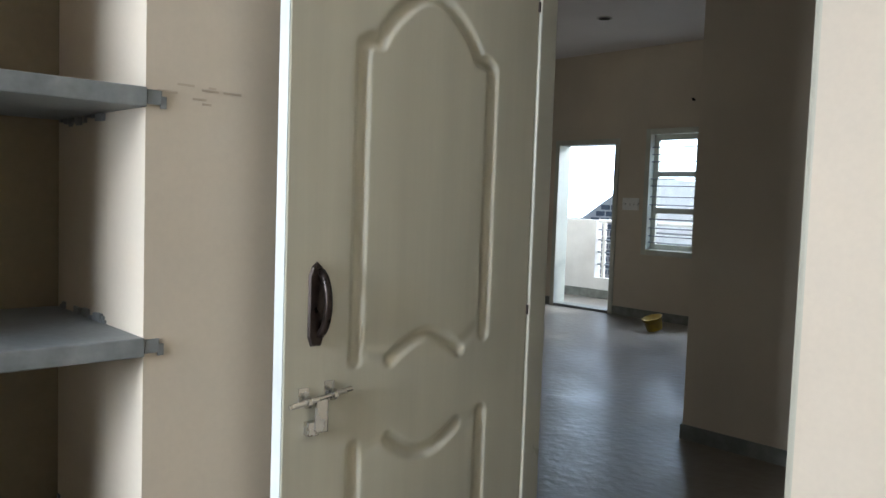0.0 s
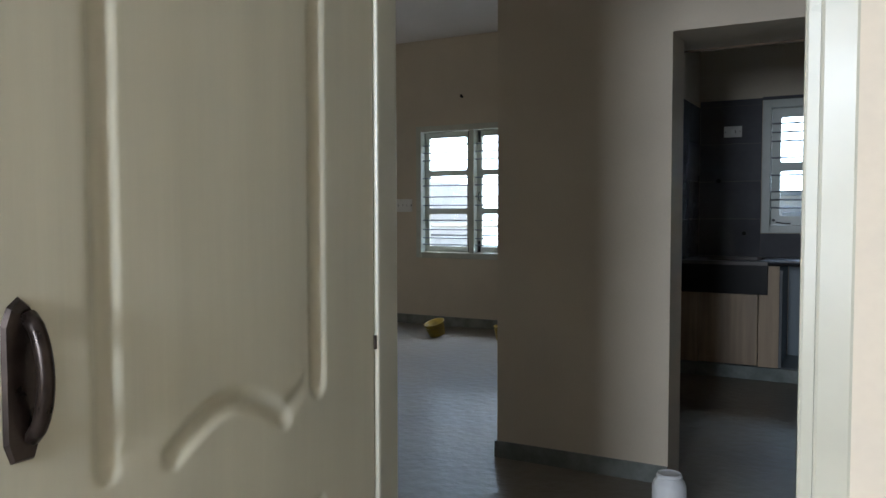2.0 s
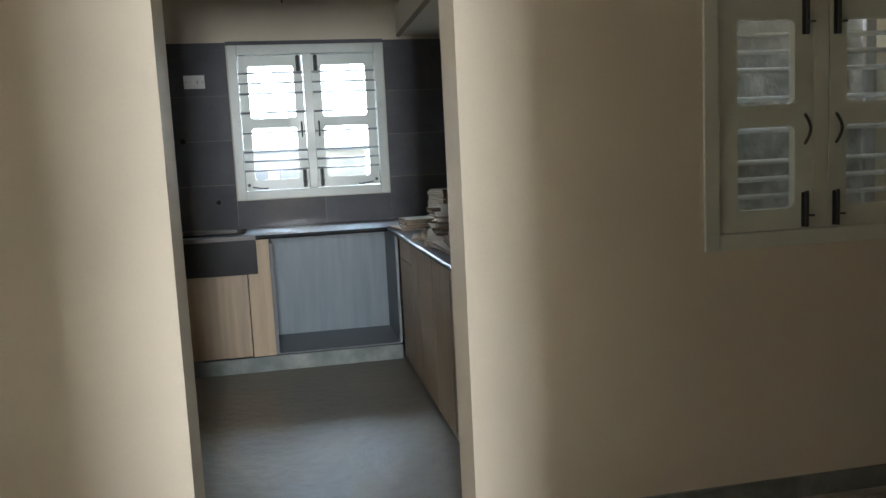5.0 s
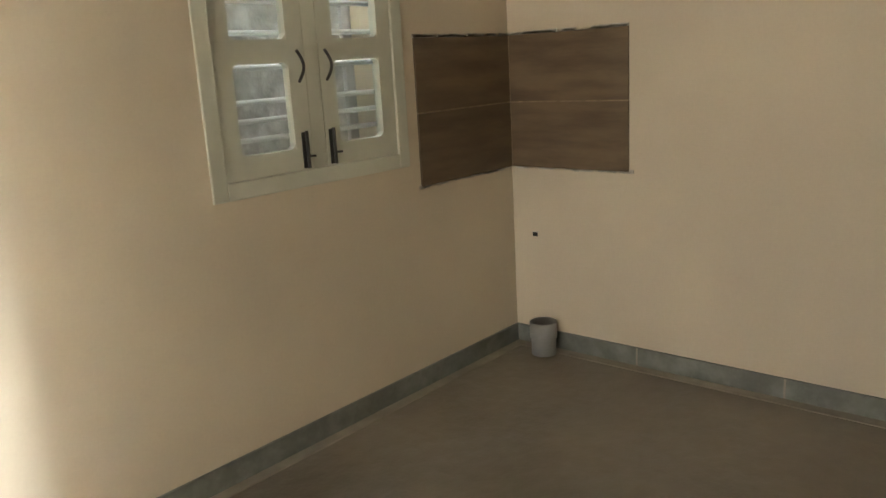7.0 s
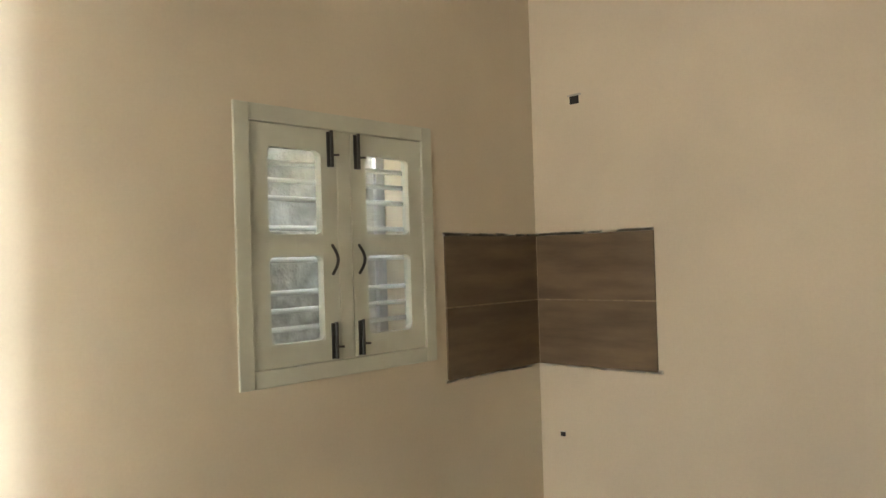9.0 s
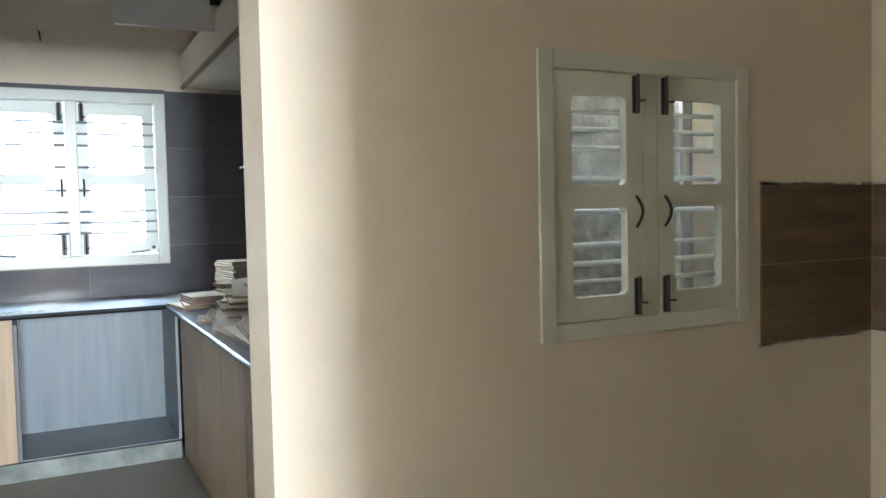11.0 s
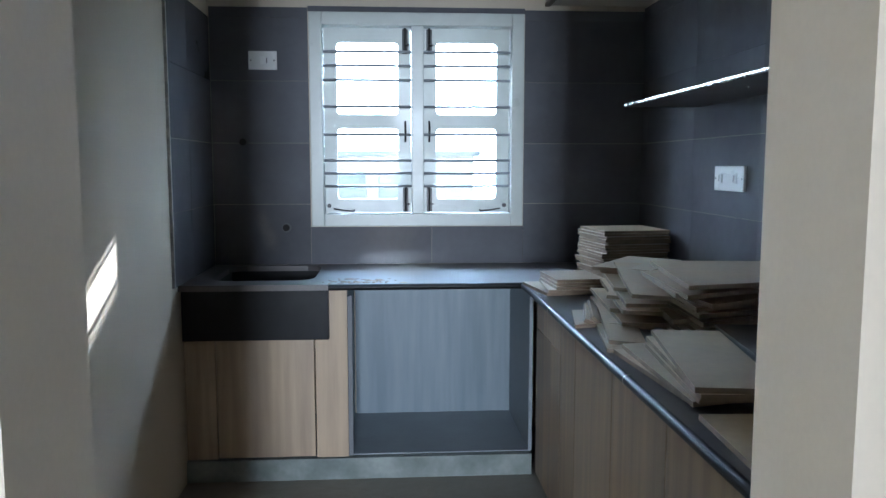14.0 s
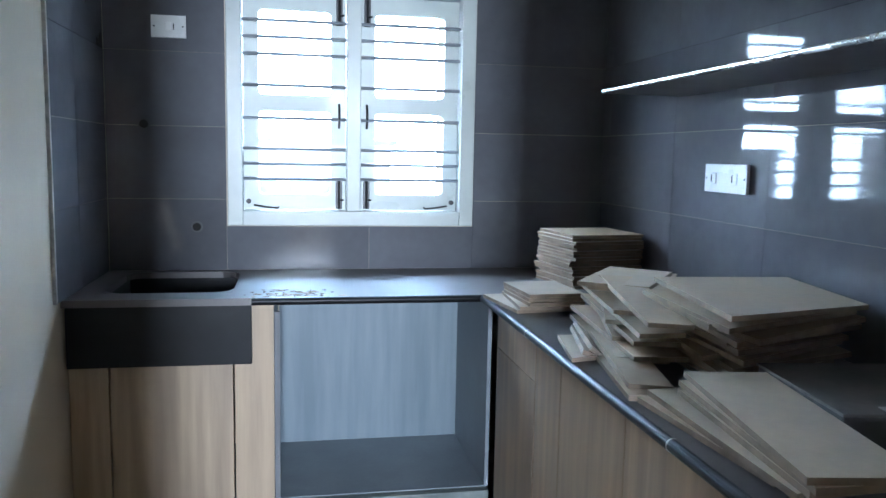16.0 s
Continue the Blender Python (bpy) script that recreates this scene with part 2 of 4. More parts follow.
def wall_along_x(name, x0, x1, y0, y1, z1, openings=(), label="cream painted plaster wall", z0=0.0):
    return structure(name, boxes(*[(a, b, y0, y1, c, d) for a, b, c, d in wall_rows(x0, x1, z0, z1, openings)]), PAINT, label, "wall")


def wall_along_y(name, y0, y1, x0, x1, z1, openings=(), label="cream painted plaster wall", z0=0.0):
    return structure(name, boxes(*[(x0, x1, a, b, c, d) for a, b, c, d in wall_rows(y0, y1, z0, z1, openings)]), PAINT, label, "wall")


# ---- the shell ----
H = 3.05
floor = structure("floor", boxes((-6.2, 3.6, -6.2, 4.0, -0.15, 0.0)), CEMENT, "grey dusty cement floor with glossy worn patches", "floor")
ceiling = structure("ceiling", boxes((-6.2, 1.72, -6.2, 4.0, H, H + 0.15), (1.72, 3.6, -6.2, 0.23, H, H + 0.15)), CEILING,
                    "plain white plaster ceiling", "ceiling")
KO = (-0.040, 0.84, 0.0, 2.006)
SW = (1.70, 2.51, 0.945, 1.775)
wall_dining = wall_along_x("wall_dining", -0.88, 3.215, 0.0, 0.23, H, [KO, SW], "cream wall with kitchen opening and shuttered window")
wall_east = wall_along_y("wall_east", -2.33, 1.7, 3.215, 3.42, H, (), "cream wall with brown tile patch near the corner")
wall_kitchen_west = wall_along_y("wall_kitchen_west", 0.23, 3.8, -0.88, -0.53, H, (), "cream kitchen side wall in bluish daylight")
KW = (0.0, 0.965, 1.095, 2.05)
wall_kitchen_north = wall_along_x("wall_kitchen_north", -0.53, 1.62, 3.14, 3.34, H, [KW], "kitchen window wall, cream above grey tiles")
wall_kitchen_east = wall_along_y("wall_kitchen_east", 0.23, 3.34, 1.62, 1.72, H, (), "kitchen side wall with glossy grey tiles")
BD, LW = (-4.90, -3.97, 0.0, 2.04), (-3.56, -2.35, 0.785, 2.075)
wall_living = wall_along_x("wall_living", -6.0, -0.88, 3.8, 4.0, H, [BD, LW], "cream living room wall with balcony door and window")
# unseen opening, added to let the dining fill lamp in
wall_west = wall_along_y("wall_west", -2.33, 4.0, -6.2, -6.0, H, [(-2.25, -1.2, 0.95, 2.25)], "cream living room end wall with added unseen opening")
DOOR = (-0.036, 0.733, 0.0, 2.08)
wall_bedroom_door = wall_along_x("wall_bedroom_door", -6.2, 3.42, -2.515, -2.33, H, [DOOR], "cream wall between bedroom and dining space")
# the niche's near end is unseen, set close to shade the recess
NICHE = (-4.05, -3.325, 0.28, 2.4)
wall_bedroom_west = wall_along_y("wall_bedroom_west", -6.0, -2.515, -0.28, -0.10, H, [NICHE], "cream bedroom wall with shelved niche")
# niche back: part of its shade is in the base colour
structure("niche_back", boxes((-0.62, -0.57, -4.7, -3.2, 0.2, 2.5)), BARE_SHADED, "bare olive plaster niche back, darkened for shade", "wall")
structure("niche_sides", boxes((-0.57, -0.28, -3.325, -3.2, 0.2, 2.5), (-0.57, -0.28, -4.7, -4.05, 0.2, 2.5),
                               (-0.57, -0.28, -4.05, -3.325, 2.4, 2.5), (-0.57, -0.28, -4.05, -3.325, 0.2, 0.28)),
          PAINT, "cream side walls of the shelf niche", "wall")
wall_bedroom_south = wall_along_x("wall_bedroom_south", -0.28, 3.42, -6.2, -6.0, H, [(-0.06, 0.66, 1.0, 2.2)], "cream bedroom wall with window opening")
wall_bedroom_east = wall_along_y("wall_bedroom_east", -6.0, -2.515, 3.22, 3.42, H, (), "plain cream bedroom side wall")
structure("wall_duct", boxes((1.72, 3.42, 1.7, 1.85, 0, 3.3)), PAINT, "pale wall of the service duct", "wall")

# skirting, butted against the walls
for row in ((-0.89, -0.040, -0.012, 0.0), (0.84, 3.203, -0.012, 0.0)):
    structure("baseboard", boxes((row[0], row[1], row[2], row[3], 0.0, 0.082), bevel=0.002), SKIRT, "grey green stone skirting", "skirting")
skirting_east = structure("baseboard", boxes((3.203, 3.215, -2.33, -0.0, 0.0, 0.082), bevel=0.002), SKIRT, "grey green stone skirting", "skirting")
for y in (-0.62, -1.22, -1.82):
    part("skirting_joint", boxes((3.2015, 3.2035, y - 0.004, y + 0.004, 0.002, 0.081)), CEMENT_PALE, skirting_east, "pale mortar joint")
structure("baseboard", boxes((-0.892, -0.88, 0.0, 3.788, 0.0, 0.082), bevel=0.002), SKIRT, "grey green stone skirting", "skirting")
structure("baseboard", boxes((-3.97, -0.892, 3.788, 3.8, 0.0, 0.10), bevel=0.002), SKIRT, "dark grey stone skirting under window", "skirting")
structure("baseboard", boxes((-6.0, -4.9, 3.788, 3.8, 0.0, 0.10), bevel=0.002), SKIRT, "dark grey stone skirting", "skirting")

# thin pale screed along the skirting
for row in ((0.86, 3.15, -0.060, -0.0125), (3.150, 3.2025, -2.32, -0.0125)):
    structure("screed_strip", boxes((row[0], row[1], row[2], row[3], -0.001, 0.004), bevel=0.0015), CEMENT_PALE, "pale cement band along the skirting", "floor")

# ---- windows ----


def arc_handle(y, x, z0, z1, out):
    return sweep([(x, y + out * math.sin(math.pi * k / 10), z0 + (z1 - z0) * k / 10) for k in range(11)], 0.0055)


def window(name, x0, x1, z0, z1, y, rows, bars, label, frame_mat, sash_mat, bar_mat, face=0.015, depth=0.09, border=0.062,
           sash_in=0.05, bar_in=0.025, pane_gap=0.06, bolts=True, sash_side=-1):
    """A two-leaf casement in a wall whose inner face is at y, seen from smaller y."""
    top = base(name, ((x0 + x1) / 2, y, z0), label, "window", kind="structure")
    mid = (x0 + x1) / 2
    f0, f1 = y - face, y + depth
    b = border
    part("window_frame", boxes((x0, x0 + b, f0, f1, z0, z1), (x1 - b, x1, f0, f1, z0, z1), (x0 + b, x1 - b, f0, f1, z1 - b, z1),
                               (x0 + b, x1 - b, f0, f1, z0, z0 + b), bevel=0.004), frame_mat, top)
    part("mullion", boxes((mid - 0.03, mid + 0.03, f0 + 0.008, f1 - 0.002, z0 + b, z1 - b), bevel=0.004), frame_mat, top)
    s0, s1 = y + sash_in, y + sash_in + 0.032
    for sgn, (a, c) in ((-1, (x0 + b + 0.002, mid - 0.032)), (1, (mid + 0.032, x1 - b - 0.002))):
        za, zc = z0 + b + 0.002, z1 - b - 0.002
        height = (zc - za - 2 * pane_gap - (rows - 1) * pane_gap) / rows
        spans = [(za + pane_gap + i * (height + pane_gap), za + pane_gap + i * (height + pane_gap) + height) for i in range(rows)]
        st = pane_gap * 0.92
        bm = boxes((a, a + st, s0, s1, za, zc), (c - st, c, s0, s1, za, zc))
        cuts = [za] + [v for s in spans for v in s] + [zc]
        for lo, hi in zip(cuts[::2], cuts[1::2]):
            box(bm, a + st, c - st, s0, s1, lo, hi)
        sash = part("sash", bm, sash_mat, top)
        for lo, hi in spans:
            pane = part("pane", boxes((a + st - 0.004, c - st + 0.004, (s0 + s1) / 2 - 0.002, (s0 + s1) / 2 + 0.002, lo - 0.004, hi + 0.004)),
                        GLASS, sash)
            pane.visible_shadow = False
            # rounded corners of the glazing
            bm = bmesh.new()
            for cx, sx in ((a + st, 1), (c - st, -1)):
                for cz, sz in ((lo, 1), (hi, -1)):
                    v = [bm.verts.new((cx + sx * p, s0 + 0.003, cz + sz * q)) for p, q in ((0, 0), (0.018, 0), (0.006, 0.006), (0, 0.018))]
                    w = [bm.verts.new((p.co.x, s1 - 0.003, p.co.z)) for p in v]
                    bm.faces.new(v)
                    bm.faces.new(w[::-1])
                    for i in range(4):
                        bm.faces.new((v[i], w[i], w[(i + 1) % 4], v[(i + 1) % 4]))
            part("corner_fillet", bm, sash_mat, sash)
        inner = c if sgn < 0 else a
        hx = inner + (-0.028 if sgn < 0 else 0.028)
        part("pull_handle", arc_handle(s0, hx, (za + zc) / 2 - 0.1 + 0.0, (za + zc) / 2 + 0.0, sash_side * 0.03), BLACK, sash, "black bow handle")
        if bolts:
            for lo, hi in ((zc - 0.125, zc - 0.005), (za + 0.005, za + 0.125)):
                bm = boxes((hx - 0.014, hx + 0.014, s0 - 0.006, s0, lo, hi), bevel=0.002)
                tube(bm, (hx, s0 - 0.012, lo - 0.0), (hx, s0 - 0.012, hi + 0.004), 0.006, 8)
                tube(bm, (hx, s0 - 0.012, (lo + hi) / 2 - 0.02), (hx + 0.018, s0 - 0.03, (lo + hi) / 2 - 0.02), 0.004, 8)
                part("tower_bolt", bm, BLACK, sash, "black tower bolt")
    for zb in bars:
        for a, c in ((x0 + b, mid - 0.03), (mid + 0.03, x1 - b)):
            part("grille_bar", tube(bmesh.new(), (a, y + bar_in, zb), (c, y + bar_in, zb), 0.0068, 8), bar_mat, top)
    return top


window_1 = window("window_1", -0.045, 1.008, 1.05, 2.09, 3.132, 2, (1.908, 1.84, 1.77, 1.641, 1.504, 1.376, 1.312, 1.248),
                  "white two-leaf casement window with horizontal steel bars over kitchen counter", WHITE_FRAME, WHITE_FRAME, GRILLE,
                  depth=0.1, sash_in=0.055, bar_in=0.03, pane_gap=0.068)
for sx, hx in ((1, 0.06), (-1, 0.9)):
    part("stay_hook", sweep([(hx, 3.17, 1.135), (hx + sx * 0.05, 3.165, 1.127), (hx + sx * 0.10, 3.165, 1.122), (hx + sx * 0.105, 3.16, 1.13)], 0.004),
         BLACK, window_1, "black hooked window stay")
    part("stay_knob", tube(bmesh.new(), (hx - sx * 0.022, 3.187, 1.15), (hx - sx * 0.022, 3.175, 1.15), 0.011, 12), BLACK, window_1)
window_2 = window("window_2", 1.668, 2.542, 0.914, 1.806, 0.0, 2, (),
                  "closed sage green two-leaf shutter window with black bolts", FRAME, FRAME, WHITE_BAR, face=0.008, depth=0.11,
                  sash_in=0.0, border=0.055, pane_gap=0.073)
for zb in (1.637, 1.579, 1.519, 1.421, 1.313, 1.204, 1.144, 1.083):
    for a, c in ((1.723, 2.075), (2.135, 2.487)):
        part("grille_bar", tube(bmesh.new(), (a, 0.085, zb), (c, 0.085, zb), 0.0088, 8), WHITE_BAR, window_2)
window_3 = window("window_3", -3.62, -2.29, 0.725, 2.135, 3.8, 3, (1.93, 1.85, 1.77, 1.58, 1.50, 1.38, 1.29, 1.13, 1.03, 0.94, 0.87),
                  "white three-row casement window with bars in living room", FRAME, FRAME, GRILLE, depth=0.12, sash_in=0.07, bar_in=0.03)

# ---- bedroom door ----
door_frame = base("door_1", (0.35, -2.42, 0), "open cream moulded bedroom door in a sage frame", "door", kind="structure")
part("door_frame", boxes((-0.036, 0.010, -2.388, -2.325, 0, 2.08), (0.688, 0.733, -2.425, -2.385, 0, 2.08), (0.667, 0.733, -2.385, -2.325, 0, 2.08), (0.010, 0.667, -2.425, -2.325, 2.02, 2.08),
                         bevel=0.005), DOOR_FRAME, door_frame)


def arch(y0, y1, z0, rise, n=16):
    return [(y0 + (y1 - y0) * k / n, z0 + rise * math.sin(math.pi * k / n)) for k in range(n + 1)]


PL, PR = -2.924, -2.546
GROOVES = [
    [(PL, 0.935), (PL, 1.575), (PL + 0.02, 1.587), (PL + 0.045, 1.59), (PL + 0.055, 1.612)] + arch(PL + 0.06, PR - 0.06, 1.622, 0.085)[1:-1] +
    [(PR - 0.055, 1.612), (PR - 0.045, 1.59), (PR - 0.02, 1.587), (PR, 1.575), (PR, 0.955)],
    arch(-2.832, -2.626, 0.925, 0.045), arch(-2.832, -2.626, 0.750, -0.045),
    [(PL, 0.745), (PL, 0.16), (PR, 0.16), (PR, 0.765)],
]
SOFT_GROOVES = [[(PL, 0.935), (PL + 0.03, 0.948), (-2.842, 0.935)], [(-2.628, 0.935), (PR - 0.03, 0.962), (PR, 0.955)],
                [(PL, 0.745), (PL + 0.03, 0.735), (-2.842, 0.745)], [(-2.628, 0.745), (PR - 0.03, 0.752), (PR, 0.765)]]


def distance_to(lines, y, z):
    best = np.full(y.shape, 9.0)
    for line in lines:
        for (ya, za), (yb, zb) in zip(line, line[1:]):
            dy, dz = yb - ya, zb - za
            u = np.clip(((y - ya) * dy + (z - za) * dz) / (dy * dy + dz * dz), 0, 1)
            best = np.minimum(best, np.hypot(y - ya - u * dy, z - za - u * dz))
    return best


def door_skin(y0, y1, z0, z1, back, front, ny=172, nz=420):
    """A moulded door skin: a fine sheet pressed in along its grooves, closed behind as one solid."""
    ys, zs = np.meshgrid(np.linspace(y0, y1, ny), np.linspace(z0, z1, nz))
    d = distance_to(GROOVES, ys, zs) / 0.022
    e = distance_to(SOFT_GROOVES, ys, zs) / 0.022
    depth = np.where(d < 1, 0.014 * (0.5 + 0.5 * np.cos(math.pi * np.clip(d, 0, 1))) ** 0.9, 0.0)
    depth = np.maximum(depth, np.where(e < 1, 0.003 * (0.5 + 0.5 * np.cos(math.pi * np.clip(e, 0, 1))), 0.0))
    co = np.stack([front - depth, ys, zs], axis=-1).reshape(-1, 3)
    index = np.arange(ny * nz).reshape(nz, ny)
    quads = np.stack([index[:-1, :-1], index[:-1, 1:], index[1:, 1:], index[1:, :-1]], axis=-1).reshape(-1, 4)
    me = bpy.data.meshes.new("door_leaf")
    corners = [(back, y0, z0), (back, y1, z0), (back, y1, z1), (back, y0, z1)]
    n = ny * nz
    rim = [list(index[0]) + [n + 1, n], list(index[:, -1]) + [n + 2, n + 1], list(index[-1][::-1]) + [n + 3, n + 2], list(index[::-1, 0]) + [n, n + 3]]
    me.from_pydata(co.tolist() + corners, [], quads.tolist() + [[int(i) for i in r[::-1]] for r in rim] + [[n, n + 1, n + 2, n + 3]])
    me.materials.append(LEAF)
    for f in me.polygons[:len(quads)]:
        f.use_smooth = True
    ob = new("door_leaf", me)
    return ob


leaf = door_skin(-3.096, -2.392, 0.012, 2.012, -0.031, 0.003)
leaf.parent = door_frame
leaf.matrix_parent_inverse = door_frame.matrix_world.inverted()
part("leaf_edge", boxes((-0.030, 0.002, -3.0985, -3.0962, 0.014, 2.01)), LEAF_EDGE, leaf, "pale primed free edge")

bm = bmesh.new()
outline = [(-0.012, 0.0), (0.012, 0.0), (0.019, 0.02), (0.019, 0.14), (0.012, 0.158), (0.0, 0.168), (-0.012, 0.158), (-0.019, 0.14), (-0.019, 0.02)]
lower = [bm.verts.new((0.0035, -3.025 + a, 0.972 + b)) for a, b in outline]
upper = [bm.verts.new((0.009, -3.025 + a * 0.85, 0.972 + 0.084 + (b - 0.084) * 0.96)) for a, b in outline]
bm.faces.new(upper)
for i in range(len(outline)):
    bm.faces.new((lower[i], lower[(i + 1) % len(outline)], upper[(i + 1) % len(outline)], upper[i]))
handle = part("door_handle", bm, BRONZE, leaf, "dark bronze pull handle on a long plate")
part("grip", sweep([(0.008 + 0.026 * math.sin(math.pi * k / 12) ** 0.6, -3.017, 0.995 + 0.125 * k / 12) for k in range(13)], 0.0085), BRONZE, handle)
bm = tube(bmesh.new(), (0.02, -3.09, 0.862), (0.02, -2.945, 0.880), 0.0055, 12)
aldrop = part("door_bolt", bm, CHROME, leaf, "steel aldrop bolt with hasp")
for yb in (-3.05, -2.99):
    part("bolt_bracket", boxes((0.0035, 0.007, yb - 0.012, yb + 0.012, 0.852 + (yb + 3.05) * 0.12, 0.892 + (yb + 3.05) * 0.12), bevel=0.001), CHROME, aldrop)
    part("bolt_ring", tube(bmesh.new(), (0.02, yb - 0.004, 0.867 + (yb + 3.05) * 0.12), (0.02, yb + 0.004, 0.867 + (yb + 3.05) * 0.12), 0.012, 14), CHROME, aldrop)
part("hasp", boxes((0.018, 0.024, -3.032, -3.003, 0.802, 0.868), bevel=0.002), CHROME, aldrop)
part("staple", boxes((0.0035, 0.02, -3.048, -3.022, 0.797, 0.825), bevel=0.002), CHROME, aldrop)
for zb in (0.3, 1.0, 1.75):
    part("hinge", tube(bmesh.new(), (0.0045, -2.3905, zb - 0.012), (0.0045, -2.3905, zb + 0.012), 0.003, 10), BRONZE, door_frame)

# niche shelves
random.seed(8)
for z in (1.432, 0.985, 0.54):
    shelf = thing("niche_shelf", boxes((-0.57, -0.092, -4.05, -3.325, z - 0.0175, z + 0.0175), bevel=0.003), SHELF_STONE,
                  "grey stone slab shelf set in a wall niche", "shelf", "niche shelves")
    bm = boxes((-0.099, -0.0945, -3.324, -3.297, z - 0.012, z + 0.014), (-0.0985, -0.096, -3.30, -3.288, z - 0.018, z + 0.004), bevel=0.0018)
    part("mortar_patch", bm, SHELF_STONE, shelf, "rough cement patch at the shelf end")
    # rough cement bits, their dark colour also standing for the gap's shadow
    bm = bmesh.new()
    for k in range(46):
        x = -0.555 + 0.27 * random.random() ** 0.8
        below = k % 2
        h, w = 0.004 + 0.014 * random.random(), 0.004 + 0.010 * random.random()
        zc = z - 0.0178 - h if below else z + 0.0178
        box(bm, x - w, x + w, -3.3285 - 0.004 * random.random(), -3.3255, zc, zc + h)
    tagged(part("mortar_joint", bm, SHELF_STONE, shelf, "uneven cement joint along the wall, dark for gap shadow"), kind="stuff")
random.seed(5)
for k in range(7):
    y, z = -3.29 + 0.14 * random.random(), 1.43 + 0.035 * random.random()
    w = 0.006 + 0.014 * random.random()
    thing("wall_scuff", boxes((-0.0995, -0.0988, y - w, y + w, z - 0.0022, z + 0.0022), bevel=0.0003), SMEAR, "thin brown cement smear on cream wall", "stain", "cement smears")

# ---- dining corner ----
patch = base("basin_backsplash", (3.2, -0.01, 0.824), "brown wood-look tile patch round the room corner", "wall tiles")
zm = 1.109
for z0, z1 in ((0.826, zm - 0.003), (zm + 0.003, 1.392)):
    part("tile", boxes((2.602, 3.212, -0.009, -0.001, z0, z1), bevel=0.001), WOOD_TILE, patch)
    part("tile", boxes((3.2055, 3.2135, -0.58, -0.0095, z0, z1), bevel=0.001), WOOD_TILE, patch)
part("tile_joint", boxes((2.604, 3.211, -0.0065, -0.0008, zm - 0.0028, zm + 0.0028)), JOINT, patch, "pale brown grout line")
part("tile_joint", boxes((3.2075, 3.2138, -0.578, -0.0097, zm - 0.0028, zm + 0.0028)), JOINT, patch, "pale brown grout line")
part("corner_joint", boxes((3.2035, 3.2054, -0.0125, -0.0095, 0.826, 1.392)), JOINT, patch, "pale grout in the corner")
random.seed(4)
bm = bmesh.new()
for k in range(150):
    u = random.random()
    top_edge = random.random() < 0.6
    s = 0.004 + 0.012 * random.random()
    z = (1.394 if top_edge else 0.822) + 0.004 * random.random()
    if u < 0.5:
        box(bm, 2.6 + u * 1.22 - s * 1.6, 2.6 + u * 1.22 + s * 1.6, -0.006, -0.0005, z - s * 0.5, z + s * 0.5)
    else:
        yy = -(u - 0.5) * 1.16
        box(bm, 3.2085, 3.2145, yy - s * 1.6, yy + s * 1.6, z - s * 0.5, z + s * 0.5)
tagged(part("grout_crumb", bm, PLASTER, patch, "ragged white plaster along the tile edge"), kind="stuff")
bm = lathe([(0.055, 0.0), (0.055, 0.075), (0.061, 0.08), (0.061, 0.15), (0.054, 0.152), (0.052, 0.06)], (3.125, -0.205, 0.0))
thing("drain_pipe", bm, PVC, "grey plastic drain pipe stub rising from floor corner", "pipe")
for y, z, k in ((-0.227, 1.969, 1.0), (-0.116, 0.521, 0.55)):
    hole = thing("wall_outlet_hole", boxes((3.2105, 3.2145, y - 0.022 * k, y + 0.022 * k, z - 0.017 * k, z + 0.017 * k), bevel=0.001), DARK,
                 "small dark conduit hole in cream wall", "wall hole", "conduit holes")
    part("rim", boxes((3.2125, 3.2142, y - 0.034 * k, y + 0.034 * k, z + 0.0175 * k, z + 0.026 * k), bevel=0.0005), PLASTER, hole)

# jar at the kitchen opening
jar = thing("paint_jar", lathe([(0.06, 0), (0.0645, 0.01), (0.0645, 0.165), (0.058, 0.185), (0.045, 0.195), (0.045, 0.215), (0.04, 0.216), (0.04, 0.15)],
                               (0.075, -0.48, 0)), JAR, "open white plastic jar with printed label on floor", "jar")
part("neck_ring", lathe([(0.046, 0.2), (0.049, 0.203), (0.049, 0.208), (0.046, 0.211)], (0.075, -0.48, 0)), JAR, jar)


def label_patch(a0, a1, z0, z1, r=0.0652, n=8):
    bm = bmesh.new()
    rows = []
    for k in range(n + 1):
        a = radians(a0 + (a1 - a0) * k / n)
        rows.append((bm.verts.new((0.075 + r * math.cos(a), -0.48 + r * math.sin(a), z0)), bm.verts.new((0.075 + r * math.cos(a), -0.48 + r * math.sin(a), z1))))
    for p, q in zip(rows, rows[1:]):
        bm.faces.new((p[0], q[0], q[1], p[1]))
    return bm


part("label_print", label_patch(-85, -40, 0.095, 0.12), JAR_RED, jar, "red printed band")
part("label_print", label_patch(-100, -30, 0.06, 0.085), JAR_BLUE, jar, "blue printed band")

# ---- kitchen: counter and cabinets ----
XW, XE, YN = -0.53, 1.612, 3.132
structure("cabinet_plinth", boxes((XW, 0.955, 2.50, 3.13, 0.0, 0.095), bevel=0.004), STONE, "green grey stone platform under the counter", "plinth")
bm = bmesh.new()
XS, YS = (XW + 0.002, -0.43, 0.012, 0.905, XE), (0.232, 2.455, 2.582, 3.075, YN)
cells = [(i, j) for i in range(4) for j in range(4) if (j > 0 or i == 3) and (i, j) != (1, 2)]
grid = {}


def corner(i, j, top):
    key = (i, j, top)
    if key not in grid:
        grid[key] = bm.verts.new((XS[i], YS[j], 0.86 if top else 0.835))
    return grid[key]


